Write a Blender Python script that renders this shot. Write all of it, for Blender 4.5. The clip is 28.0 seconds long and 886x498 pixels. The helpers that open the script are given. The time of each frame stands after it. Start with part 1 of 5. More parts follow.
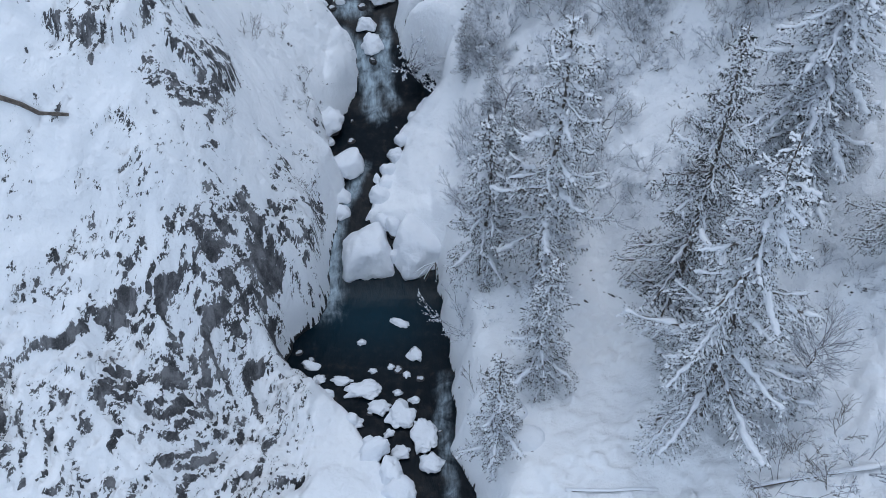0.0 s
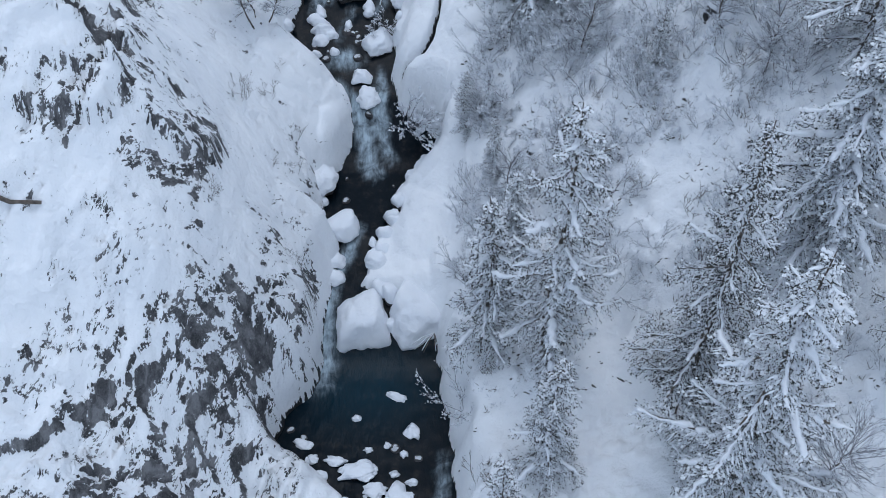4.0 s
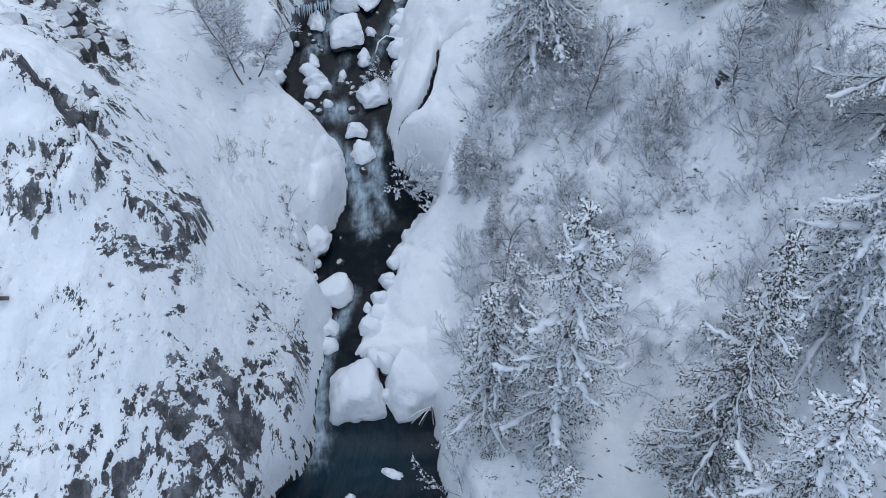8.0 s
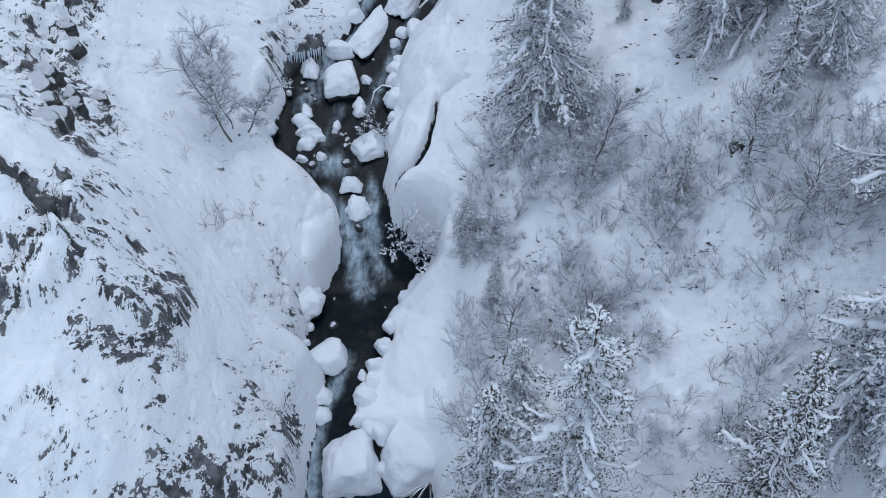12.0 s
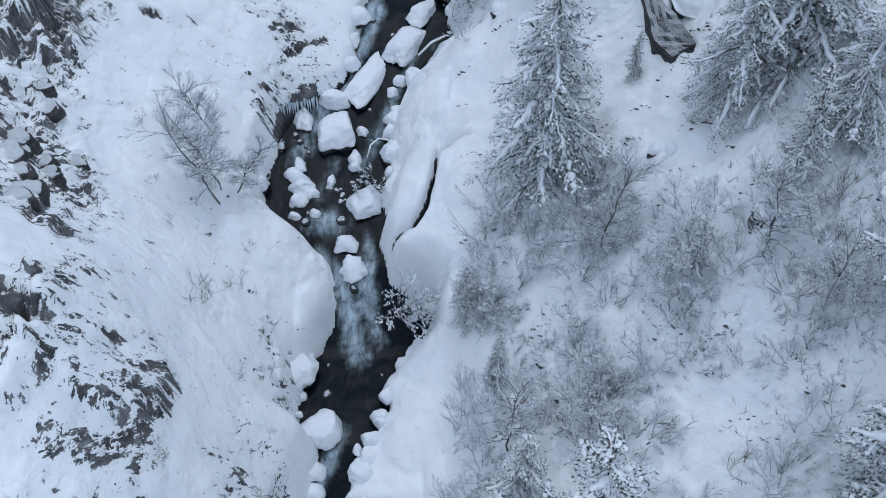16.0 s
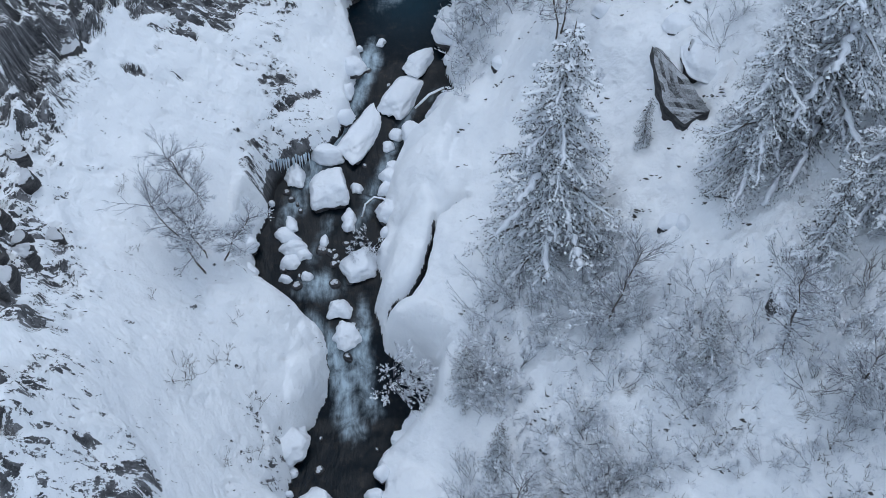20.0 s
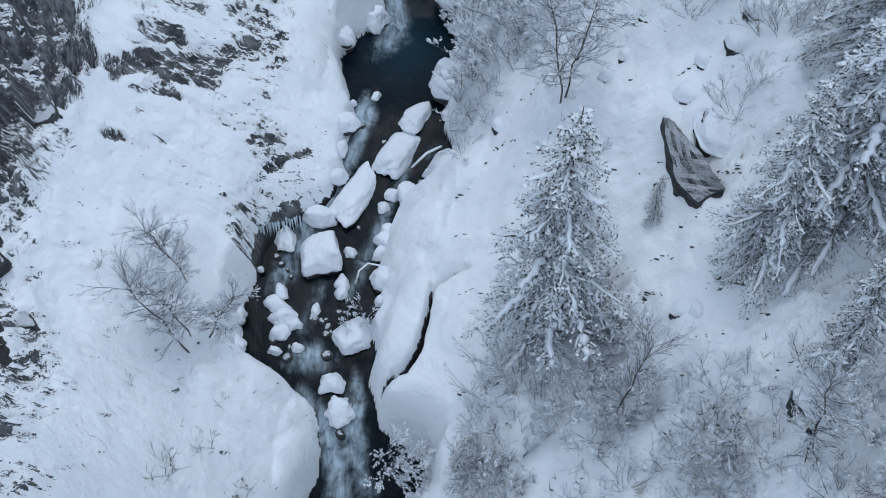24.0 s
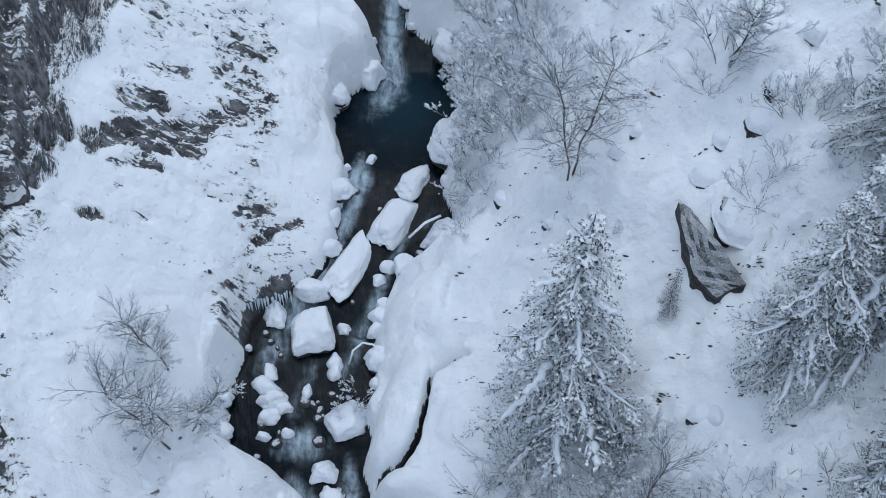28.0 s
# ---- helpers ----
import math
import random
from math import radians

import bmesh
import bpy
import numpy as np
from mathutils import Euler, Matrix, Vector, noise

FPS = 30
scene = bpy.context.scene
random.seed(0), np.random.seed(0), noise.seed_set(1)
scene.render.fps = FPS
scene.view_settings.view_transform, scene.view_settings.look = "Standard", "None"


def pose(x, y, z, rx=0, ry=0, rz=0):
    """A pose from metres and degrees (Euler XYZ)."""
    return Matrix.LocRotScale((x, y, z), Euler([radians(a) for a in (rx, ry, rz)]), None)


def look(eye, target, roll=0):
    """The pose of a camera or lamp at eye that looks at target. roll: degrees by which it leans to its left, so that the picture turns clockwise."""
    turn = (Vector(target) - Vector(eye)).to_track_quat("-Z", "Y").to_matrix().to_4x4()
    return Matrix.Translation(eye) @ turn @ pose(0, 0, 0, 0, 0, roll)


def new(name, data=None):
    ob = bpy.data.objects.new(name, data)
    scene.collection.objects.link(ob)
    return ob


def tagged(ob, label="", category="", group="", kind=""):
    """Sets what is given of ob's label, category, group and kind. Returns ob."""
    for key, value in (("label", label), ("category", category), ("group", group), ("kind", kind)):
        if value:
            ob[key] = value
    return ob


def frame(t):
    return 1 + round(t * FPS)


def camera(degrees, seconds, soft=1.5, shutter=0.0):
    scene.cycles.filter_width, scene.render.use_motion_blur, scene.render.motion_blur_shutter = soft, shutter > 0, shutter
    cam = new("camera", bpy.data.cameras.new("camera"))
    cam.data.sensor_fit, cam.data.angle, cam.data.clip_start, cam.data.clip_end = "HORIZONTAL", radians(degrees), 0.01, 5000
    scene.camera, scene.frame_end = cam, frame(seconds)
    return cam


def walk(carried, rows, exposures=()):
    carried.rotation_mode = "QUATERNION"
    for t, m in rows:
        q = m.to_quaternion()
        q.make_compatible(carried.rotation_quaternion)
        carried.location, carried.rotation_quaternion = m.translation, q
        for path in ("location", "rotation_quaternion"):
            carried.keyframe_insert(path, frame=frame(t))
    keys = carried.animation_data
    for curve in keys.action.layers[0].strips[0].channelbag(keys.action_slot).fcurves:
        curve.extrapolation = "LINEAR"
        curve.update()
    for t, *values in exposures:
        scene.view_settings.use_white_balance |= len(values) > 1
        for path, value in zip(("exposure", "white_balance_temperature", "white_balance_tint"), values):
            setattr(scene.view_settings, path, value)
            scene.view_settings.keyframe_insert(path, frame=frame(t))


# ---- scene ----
cam = camera(45.93, 28.0, soft=0.65)
DOWN = -51.5
PATH = [  # seconds, x, y, z, yaw, pitch, roll
    (0.0, -0.000, 0.000, 38.142, -0.000, 0.000, -0.000),
    (1.0, -0.012, 0.894, 38.157, -0.032, 0.011, -0.018),
    (2.0, -0.023, 1.812, 38.169, -0.051, 0.022, -0.023),
    (3.0, -0.024, 2.748, 38.194, -0.056, 0.033, -0.013),
    (5.5, 0.039, 5.037, 38.243, -0.045, 0.022, 0.035),
    (7.0, 0.085, 6.353, 38.276, -0.018, -0.001, 0.053),
    (8.5, 0.143, 7.608, 38.315, 0.015, -0.018, 0.061),
    (10.0, 0.186, 8.825, 38.342, 0.041, -0.026, 0.063),
    (11.5, 0.215, 10.074, 38.334, 0.046, -0.023, 0.060),
    (12.5, 0.226, 10.926, 38.315, 0.045, -0.017, 0.051),
    (14.5, 0.234, 12.616, 38.257, 0.045, -0.019, 0.024),
    (16.0, 0.229, 13.861, 38.239, 0.041, -0.019, -0.002),
    (17.5, 0.237, 15.100, 38.231, 0.020, -0.014, -0.026),
    (19.0, 0.243, 16.326, 38.221, -0.002, -0.014, -0.037),
    (20.5, 0.268, 17.569, 38.235, -0.014, -0.012, -0.035),
    (22.5, 0.305, 19.263, 38.215, -0.002, -0.022, -0.028),
    (24.0, 0.355, 20.547, 38.213, 0.010, -0.026, -0.024),
    (25.0, 0.383, 21.457, 38.202, 0.017, -0.018, -0.022),
    (26.0, 0.391, 22.377, 38.173, 0.021, -0.013, -0.014),
    (27.0, 0.394, 23.297, 38.160, 0.016, -0.007, -0.002),
    (28.0, 0.388, 24.190, 38.142, 0.009, -0.011, 0.012),
]
walk(cam, [(t, Matrix.Translation((x, y, z)) @ pose(0, 0, 0, DOWN) @ pose(0, 0, 0, 90 + pitch, roll, yaw)) for t, x, y, z, yaw, pitch, roll in PATH],
     exposures=[(0.0, 0.12, 6200, 11), (6.0, 0.22, 6200, 11), (28.0, 0.23, 6220, 9)])


# ---- sky and light: a white overcast winter sky ----
world = bpy.data.worlds.new("overcast")
world.use_nodes = True
scene.world = world
wn, wl = world.node_tree.nodes, world.node_tree.links
sky = wn.new("ShaderNodeTexSky")
sky.sky_type, sky.sun_disc = "NISHITA", False
sky.sun_elevation, sky.sun_rotation = radians(81), radians(27)
haze = wn.new("ShaderNodeMixRGB")
haze.inputs[0].default_value = 0.72
haze.inputs[2].default_value = (6.75, 7.9, 9.25, 1)
wl.new(sky.outputs[0], haze.inputs[1])
wl.new(haze.outputs[0], wn["Background"].inputs[0])
wn["Background"].inputs[1].default_value = 0.098
sun = new("sun", bpy.data.lights.new("sun", "SUN"))
sun.data.energy, sun.data.angle, sun.data.color = 0.55, radians(35), (0.95, 0.97, 1.0)
sun.matrix_world = look((-1, 12, 80), (-6, 2, 10))
scene.view_settings.exposure = 0.0


# ---- materials ----
def surface(name, roughness=0.7, metallic=0.0):
    m = bpy.data.materials.new(name)
    m.use_nodes = True
    n, l = m.node_tree.nodes, m.node_tree.links
    b = n["Principled BSDF"]
    b.inputs["Roughness"].default_value, b.inputs["Metallic"].default_value = roughness, metallic
    return m, n, l, b


def node(n, kind, **values):
    made = n.new(kind)
    for key, value in values.items():
        made.inputs[key.replace("_", " ")].default_value = value
    return made


def waves(n, l, scale, detail=5.0, rough_=0.55, stretch=None, turn=(0, 0, 0)):
    """Noise in object space at real size; returns its Fac socket."""
    co = n.new("ShaderNodeTexCoord")
    t = node(n, "ShaderNodeTexNoise", Scale=scale, Detail=detail, Roughness=rough_)
    mp = n.new("ShaderNodeMapping")
    mp.inputs["Scale"].default_value = stretch or (1, 1, 1)
    mp.inputs["Rotation"].default_value = turn
    l.new(co.outputs["Object"], mp.inputs["Vector"])
    l.new(mp.outputs[0], t.inputs["Vector"])
    return t.outputs["Fac"]


def ramp(n, l, source, stops):
    r = n.new("ShaderNodeValToRGB")
    e = r.color_ramp.elements
    for k, (at, colour) in enumerate(stops):
        item = e[k] if k < 2 else e.new(at)
        item.position, item.color = at, (*colour, 1)
    l.new(source, r.inputs[0])
    return r.outputs[0]


def blend(n, l, fac, a, b):
    m = n.new("ShaderNodeMixRGB")
    for sock, v in ((0, fac), (1, a), (2, b)):
        if isinstance(v, (int, float)):
            m.inputs[sock].default_value = v
        elif isinstance(v, tuple):
            m.inputs[sock].default_value = (*v, 1)
        else:
            l.new(v, m.inputs[sock])
    return m.outputs[0]


def reckon(n, l, op, a, b=None, c=None):
    m = n.new("ShaderNodeMath")
    m.operation = op
    for k, v in enumerate((a, b, c)):
        if v is None:
            continue
        if isinstance(v, (int, float)):
            m.inputs[k].default_value = v
        else:
            l.new(v, m.inputs[k])
    return m.outputs[0]


def relief(n, l, b, sources):
    """Bumps one over another: (height socket, distance, strength)."""
    last = None
    for height, distance, strength in sources:
        k = node(n, "ShaderNodeBump", Distance=distance, Strength=strength)
        l.new(height, k.inputs["Height"])
        if last:
            l.new(last, k.inputs["Normal"])
        last = k.outputs[0]
    l.new(last, b.inputs["Normal"])


def make_snow(name="snow", low=(0.76, 0.80, 0.86), high=(0.88, 0.90, 0.93)):
    m, n, l, b = surface(name, 0.75)
    big, fine = waves(n, l, 0.45, 4), waves(n, l, 6, 6, 0.65)
    l.new(ramp(n, l, big, [(0.3, low), (0.65, high)]), b.inputs["Base Color"])
    relief(n, l, b, [(big, 0.3, 0.4), (waves(n, l, 1.6, 5), 0.16, 0.6), (waves(n, l, 4.5, 5, 0.6), 0.06, 0.5), (fine, 0.045, 0.6)])
    return m


def rock_colours(n, l, stretch, turn):
    bands = waves(n, l, 2.2, 8, 0.66, stretch, turn)
    grit = waves(n, l, 7, 8, 0.7)
    a = ramp(n, l, bands, [(0.32, (0.014, 0.015, 0.018)), (0.5, (0.07, 0.07, 0.075)), (0.7, (0.20, 0.195, 0.195))])
    c = ramp(n, l, grit, [(0.35, (0.02, 0.02, 0.023)), (0.65, (0.13, 0.128, 0.13))])
    rusty = ramp(n, l, waves(n, l, 0.6, 5), [(0.55, (0, 0, 0)), (0.75, (1, 1, 1))])
    return blend(n, l, reckon(n, l, "MULTIPLY", rusty, 0.15), blend(n, l, 0.3, a, c), (0.10, 0.085, 0.075)), bands, grit


def given(n, name, socket="Fac"):
    at = n.new("ShaderNodeAttribute")
    at.attribute_name = name
    return at.outputs[socket]


def make_ground():
    """Snow where it can lie, rock where wind and steepness keep it bare, wet and dark beside the water; shade is
    painted into the drift crack, falls hollow and pool wall.
    """
    m, n, l, b = surface("snow_and_rock", 0.8)
    colour, bands, grit = rock_colours(n, l, (0.5, 0.5, 2.2), (0.3, 0.25, 0))
    grain_ = node(n, "ShaderNodeTexNoise", Scale=4.2, Detail=8, Roughness=0.68)
    l.new(given(n, "rock_grain", "Vector"), grain_.inputs["Vector"])
    streaks = grain_.outputs["Fac"]
    colour = blend(n, l, 0.65, colour, ramp(n, l, streaks, [(0.40, (0.010, 0.011, 0.014)), (0.5, (0.085, 0.086, 0.094)), (0.60, (0.27, 0.27, 0.28))]))
    dust = ramp(n, l, waves(n, l, 16, 6, 0.7), [(0.50, (0, 0, 0)), (0.58, (1, 1, 1))])
    colour = blend(n, l, reckon(n, l, "MULTIPLY", dust, 0.06), colour, (0.7, 0.73, 0.78))
    # near-black: wet shore rock, and painted shade in crack, falls hollow and pool wall
    colour = blend(n, l, given(n, "wet_shade"), colour, (0.014, 0.015, 0.017))
    geo = n.new("ShaderNodeNewGeometry")
    axis = n.new("ShaderNodeSeparateXYZ")
    l.new(geo.outputs["Normal"], axis.inputs[0])
    lies = reckon(n, l, "ADD", given(n, "hold"), reckon(n, l, "MULTIPLY_ADD", axis.outputs[2], 1.1, -0.55))
    for scale, detail, rough_, much in ((1.4, 3, 0.5, 1.2), (4.4, 6, 0.66, 4.6), (10.0, 5, 0.68, 4.4)):
        t = node(n, "ShaderNodeTexNoise", Scale=scale, Detail=detail, Roughness=rough_, Distortion=0.15)
        l.new(given(n, "rock_grain", "Vector"), t.inputs["Vector"])
        lies = reckon(n, l, "ADD", lies, reckon(n, l, "MULTIPLY_ADD", t.outputs["Fac"], much, -0.5 * much))
    lies = reckon(n, l, "ADD", lies, reckon(n, l, "MULTIPLY_ADD", waves(n, l, 7.0, 7, 0.7), 2.2, -1.1))
    # thin broken shadow lines painted along the grain as bare rock where snow is thin
    thin = reckon(n, l, "MULTIPLY_ADD", given(n, "hold"), -1.3, 1.55)
    thin = reckon(n, l, "MINIMUM", reckon(n, l, "MAXIMUM", thin, 0.0), 1.0)
    for scale, wide, k in ((1.5, 0.016, 3.1), (3.2, 0.022, 2.6)):
        t = node(n, "ShaderNodeTexNoise", Scale=scale, Detail=6, Roughness=0.6, Distortion=0.3)
        l.new(given(n, "rock_grain", "Vector"), t.inputs["Vector"])
        off = reckon(n, l, "ABSOLUTE", reckon(n, l, "SUBTRACT", t.outputs["Fac"], 0.5))
        line = reckon(n, l, "MAXIMUM", reckon(n, l, "MULTIPLY_ADD", off, -1.0 / wide, 1.0), 0.0)
        gap = reckon(n, l, "MAXIMUM", reckon(n, l, "MULTIPLY_ADD", waves(n, l, 1.7 * scale, 3), 5.0, -2.3), 0.0)
        lies = reckon(n, l, "SUBTRACT", lies, reckon(n, l, "MULTIPLY", reckon(n, l, "MULTIPLY", line, thin), reckon(n, l, "MULTIPLY", gap, k)))
    cover = n.new("ShaderNodeMapRange")
    cover.interpolation_type = "SMOOTHSTEP"
    cover.inputs[1].default_value, cover.inputs[2].default_value = -0.10, 0.10
    l.new(lies, cover.inputs[0])
    snow_tone = ramp(n, l, waves(n, l, 0.4, 5), [(0.3, (0.82, 0.85, 0.89)), (0.65, (0.91, 0.93, 0.955))])
    l.new(blend(n, l, cover.outputs[0], colour, snow_tone), b.inputs["Base Color"])
    relief(n, l, b, [(cover.outputs[0], 0.10, 1.0), (reckon(n, l, "MULTIPLY", streaks, reckon(n, l, "SUBTRACT", 1.0, cover.outputs[0])), 0.12, 0.7), (waves(n, l, 0.7, 5, 0.5), 0.5, 0.6), (waves(n, l, 2.6, 6, 0.65), 0.17, 0.6), (waves(n, l, 10, 4, 0.65), 0.035, 0.6)])
    return m


def make_rock(name="rock", snowed=0.62, speck=5.0, soft=0.06):
    """Bare stone with snow caught on its upward faces."""
    m, n, l, b = surface(name, 0.85)
    colour, bands, grit = rock_colours(n, l, (0.6, 0.6, 2.4), (0.5, 0.3, 0))
    geo = n.new("ShaderNodeNewGeometry")
    axis = n.new("ShaderNodeSeparateXYZ")
    l.new(geo.outputs["Normal"], axis.inputs[0])
    lies = reckon(n, l, "ADD", axis.outputs[2], reckon(n, l, "MULTIPLY_ADD", waves(n, l, speck, 7, 0.68), 0.9, -0.45))
    cover = n.new("ShaderNodeMapRange")
    cover.inputs[1].default_value, cover.inputs[2].default_value = snowed, snowed + soft
    l.new(lies, cover.inputs[0])
    l.new(blend(n, l, cover.outputs[0], colour, (0.82, 0.85, 0.9)), b.inputs["Base Color"])
    relief(n, l, b, [(cover.outputs[0], 0.08, 1.0), (bands, 0.35, 1.0), (grit, 0.10, 1.0)])
    return m


def make_plain(name, stops, scale, roughness, bump=0.02):
    m, n, l, b = surface(name, roughness)
    f = waves(n, l, scale, 5)
    l.new(ramp(n, l, f, stops), b.inputs["Base Color"])
    relief(n, l, b, [(f, bump, 0.7)])
    return m


def make_water():
    """Dark clear water over a brown bed; the attribute rapids says how white it runs."""
    m, n, l, b = surface("water", 0.12)
    b.inputs["IOR"].default_value = 1.33
    b.inputs["Specular IOR Level"].default_value = 0.2
    bed = ramp(n, l, waves(n, l, 2.4, 6, 0.6), [(0.42, (0.002, 0.006, 0.010)), (0.56, (0.006, 0.009, 0.013)), (0.72, (0.024, 0.023, 0.022))])
    at = n.new("ShaderNodeAttribute")
    at.attribute_name = "deep"
    deep = blend(n, l, at.outputs["Fac"], bed, (0.003, 0.022, 0.036))
    run = n.new("ShaderNodeAttribute")
    run.attribute_name = "rapids"
    threads = waves(n, l, 4.2, 6, 0.64, (1, 0.3, 0.5))
    swirl = node(n, "ShaderNodeTexNoise", Scale=1.1, Detail=6, Roughness=0.58, Distortion=1.4)
    co = n.new("ShaderNodeTexCoord")
    l.new(co.outputs["Object"], swirl.inputs["Vector"])
    curls = swirl.outputs["Fac"]
    foam = reckon(n, l, "MULTIPLY", run.outputs["Fac"], reckon(n, l, "MULTIPLY_ADD", curls, 1.5, 0.05))
    foam = reckon(n, l, "MULTIPLY", foam, reckon(n, l, "MULTIPLY_ADD", threads, 1.8, 0.1))
    white = n.new("ShaderNodeMapRange")
    white.interpolation_type = "SMOOTHSTEP"
    white.inputs[1].default_value, white.inputs[2].default_value = 0.16, 1.05
    l.new(foam, white.inputs[0])
    part_white = blend(n, l, white.outputs[0], deep, (0.44, 0.54, 0.61))
    l.new(part_white, b.inputs["Base Color"])
    l.new(reckon(n, l, "MULTIPLY_ADD", white.outputs[0], 0.6, 0.1), b.inputs["Roughness"])
    relief(n, l, b, [(waves(n, l, 3, 4, 0.5, (1, 0.5, 1)), 0.05, 0.35), (threads, 0.08, 0.4)])
    return m


SNOW = make_snow()
GROUND = make_ground()
ROCK = make_rock()
BARE_ROCK = make_rock("bare_rock", 0.86)
WATER = make_water()
BARK = make_plain("bark", [(0.3, (0.05, 0.042, 0.036)), (0.7, (0.16, 0.135, 0.115))], 9, 0.9)
NEEDLES = make_plain("needles", [(0.3, (0.010, 0.013, 0.013)), (0.55, (0.028, 0.030, 0.028)), (0.8, (0.075, 0.07, 0.065))], 5, 0.8)
FROSTED = make_plain("frosted_needles", [(0.3, (0.24, 0.265, 0.29)), (0.7, (0.70, 0.74, 0.80))], 4, 0.8)
FROST_TWIG = make_plain("frosted_twig", [(0.35, (0.66, 0.69, 0.74)), (0.6, (0.83, 0.86, 0.90))], 3.5, 0.85)
TWIG = make_plain("bare_twig", [(0.3, (0.05, 0.043, 0.04)), (0.7, (0.16, 0.14, 0.13))], 6, 0.9)
RIMED_BARK = make_plain("rimed_bark", [(0.3, (0.075, 0.075, 0.088)), (0.7, (0.30, 0.305, 0.34))], 7, 0.9)
ICE = make_plain("ice", [(0.3, (0.42, 0.52, 0.60)), (0.7, (0.74, 0.82, 0.88))], 3, 0.2)
DARK_BITS = make_plain("dark_bits", [(0.3, (0.03, 0.03, 0.032)), (0.7, (0.11, 0.1, 0.09))], 6, 0.9)

# ---- the lie of the land: a plan in numbers ----
YS = [12, 16, 20, 22, 24, 26, 28, 31, 34, 37, 40, 44, 48, 52, 56, 62, 70]
# heights of the western slope at x = -17, -14, -12, -10, -8.6, -7.4
WEST_X = [-17, -14, -12, -10, -8.6, -7.4]
WEST = [
    (6, 5, 4, 2.5, 0.9, 0.5), (9.5, 7.6, 5.8, 3.2, 1.0, 0.5), (12.5, 10.6, 8.8, 5.6, 2.2, 0.6), (14.5, 12.8, 10.8, 8.3, 5.0, 1.2),
    (16.5, 15.2, 13.6, 11.9, 9.6, 5.0), (18.2, 17, 15.6, 13.5, 11.2, 8.2), (19.6, 18.8, 18.2, 15.8, 12.9, 9.7),
    (20.4, 19.3, 18.3, 15.9, 11.4, 8.3), (18, 16.4, 15.2, 12.2, 9.4, 7.5), (16.4, 14.2, 12.2, 10.1, 8.6, 7.1),
    (16, 13.4, 11.0, 9.5, 8.4, 7.2), (19, 14.0, 11.8, 10.2, 8.9, 7.6), (24, 17.8, 13.6, 11.6, 10.2, 9.5), (28, 20.5, 14.8, 13.2, 12.2, 11.6),
    (30, 23, 16.6, 14.6, 13.6, 12.8), (34, 28, 19.8, 17, 16, 15), (38, 33, 25, 21, 19.5, 18.2)]
# heights of the eastern slope at x = 0.3, 2, 4, 6.5, 9, 12, 17
EAST_FOOT = [4, 4, 4.2, 4.3, 4.4, 4.6, 3.3, 2.5, 3.5, 5.6, 7.2, 8.4, 9.3, 9.6, 10.2, 12, 15]
EAST_X = [0.3, 2, 4, 6.5, 9, 12, 17]
EAST = [
    (4, 4.5, 4.5, 5, 6, 7.5), (4.2, 4.6, 4.6, 5.2, 6.2, 8), (4.5, 4.8, 4.8, 5.6, 6.8, 9), (4.6, 5.0, 5.0, 6.4, 8, 10.5),
    (4.7, 5.4, 6.0, 7.4, 9.2, 12), (4.9, 5.8, 7.0, 8.6, 10.6, 13.5), (5.0, 6.3, 8.0, 9.8, 12, 15), (5.2, 6.8, 8.8, 10.9, 13.4, 16.4),
    (6.0, 7.6, 9.6, 11.8, 14.4, 17.4), (7.2, 8.7, 10.5, 12.4, 15, 18), (8.2, 10, 12, 13.6, 16, 19), (9.4, 11.6, 13.6, 15.4, 17.8, 21),
    (10.4, 12.9, 14.9, 16.8, 19, 22.5), (11, 13.8, 16.2, 18.2, 20.6, 24), (11.6, 14.8, 17.5, 19.6, 22.5, 26), (13.5, 17, 20, 22.5, 25.5, 30), (17, 21, 24, 27, 30, 35)]
# the brook: its level, and its west and east shore
BROOK_Y = [10, 27.5, 28.3, 31.5, 33, 37.2, 38.5, 40, 44, 46, 49, 51.5, 52, 57.5, 59, 62, 66, 80]
BROOK_Z = [-0.2, 0, 0.3, 1.6, 2.2, 2.4, 3.2, 4.2, 5.5, 6.0, 7.2, 8.0, 8.1, 8.2, 9.0, 10.2, 12, 16]
SHORE_Y = [10, 17.9, 19.9, 22.5, 23.6, 24.0, 25.1, 26.3, 27.6, 29.4, 30.2, 30.9, 31.9, 33.0, 34.2, 35.7, 36.9, 38.2, 39.4, 40.6, 41.4, 42, 43, 44.4, 45.8, 46.6, 47.6, 48.7, 49.7, 51.1, 52, 53.6, 55.1, 56.0, 56.8, 58.1, 59.3, 60.5, 66, 80]
SHORE_W = [0.5, -1.2, -2.7, -4.4, -5.8, -6.7, -6.45, -5.5, -5.1, -4.95, -4.9, -4.8, -4.5, -4.7, -5.35, -5.4, -4.6, -4.0, -4.15, -4.85, -6.9, -7.2, -7.15, -6.9, -6.7, -6.0, -4.4, -3.9, -3.5, -3.4, -3.4, -3.85, -3.9, -3.6, -2.4, -2.3, -3.1, -4.1, -5, -7]
SHORE_E = [2.2, 1.13, 0.4, 0.38, 0.3, 0.27, 0.16, -0.05, -0.17, -0.3, -1.5, -3.9, -3.1, -2.75, -2.1, -2.2, -0.9, -0.27, -2.2, -2.5, -2.5, -2.4, -2.55, -2.25, -2.0, -1.9, -1.7, 0.5, 0.55, 0.4, 0.2, 0.35, 0.95, 0.95, 0.8, 0.5, -1.5, -1.2, -1.5, -3]
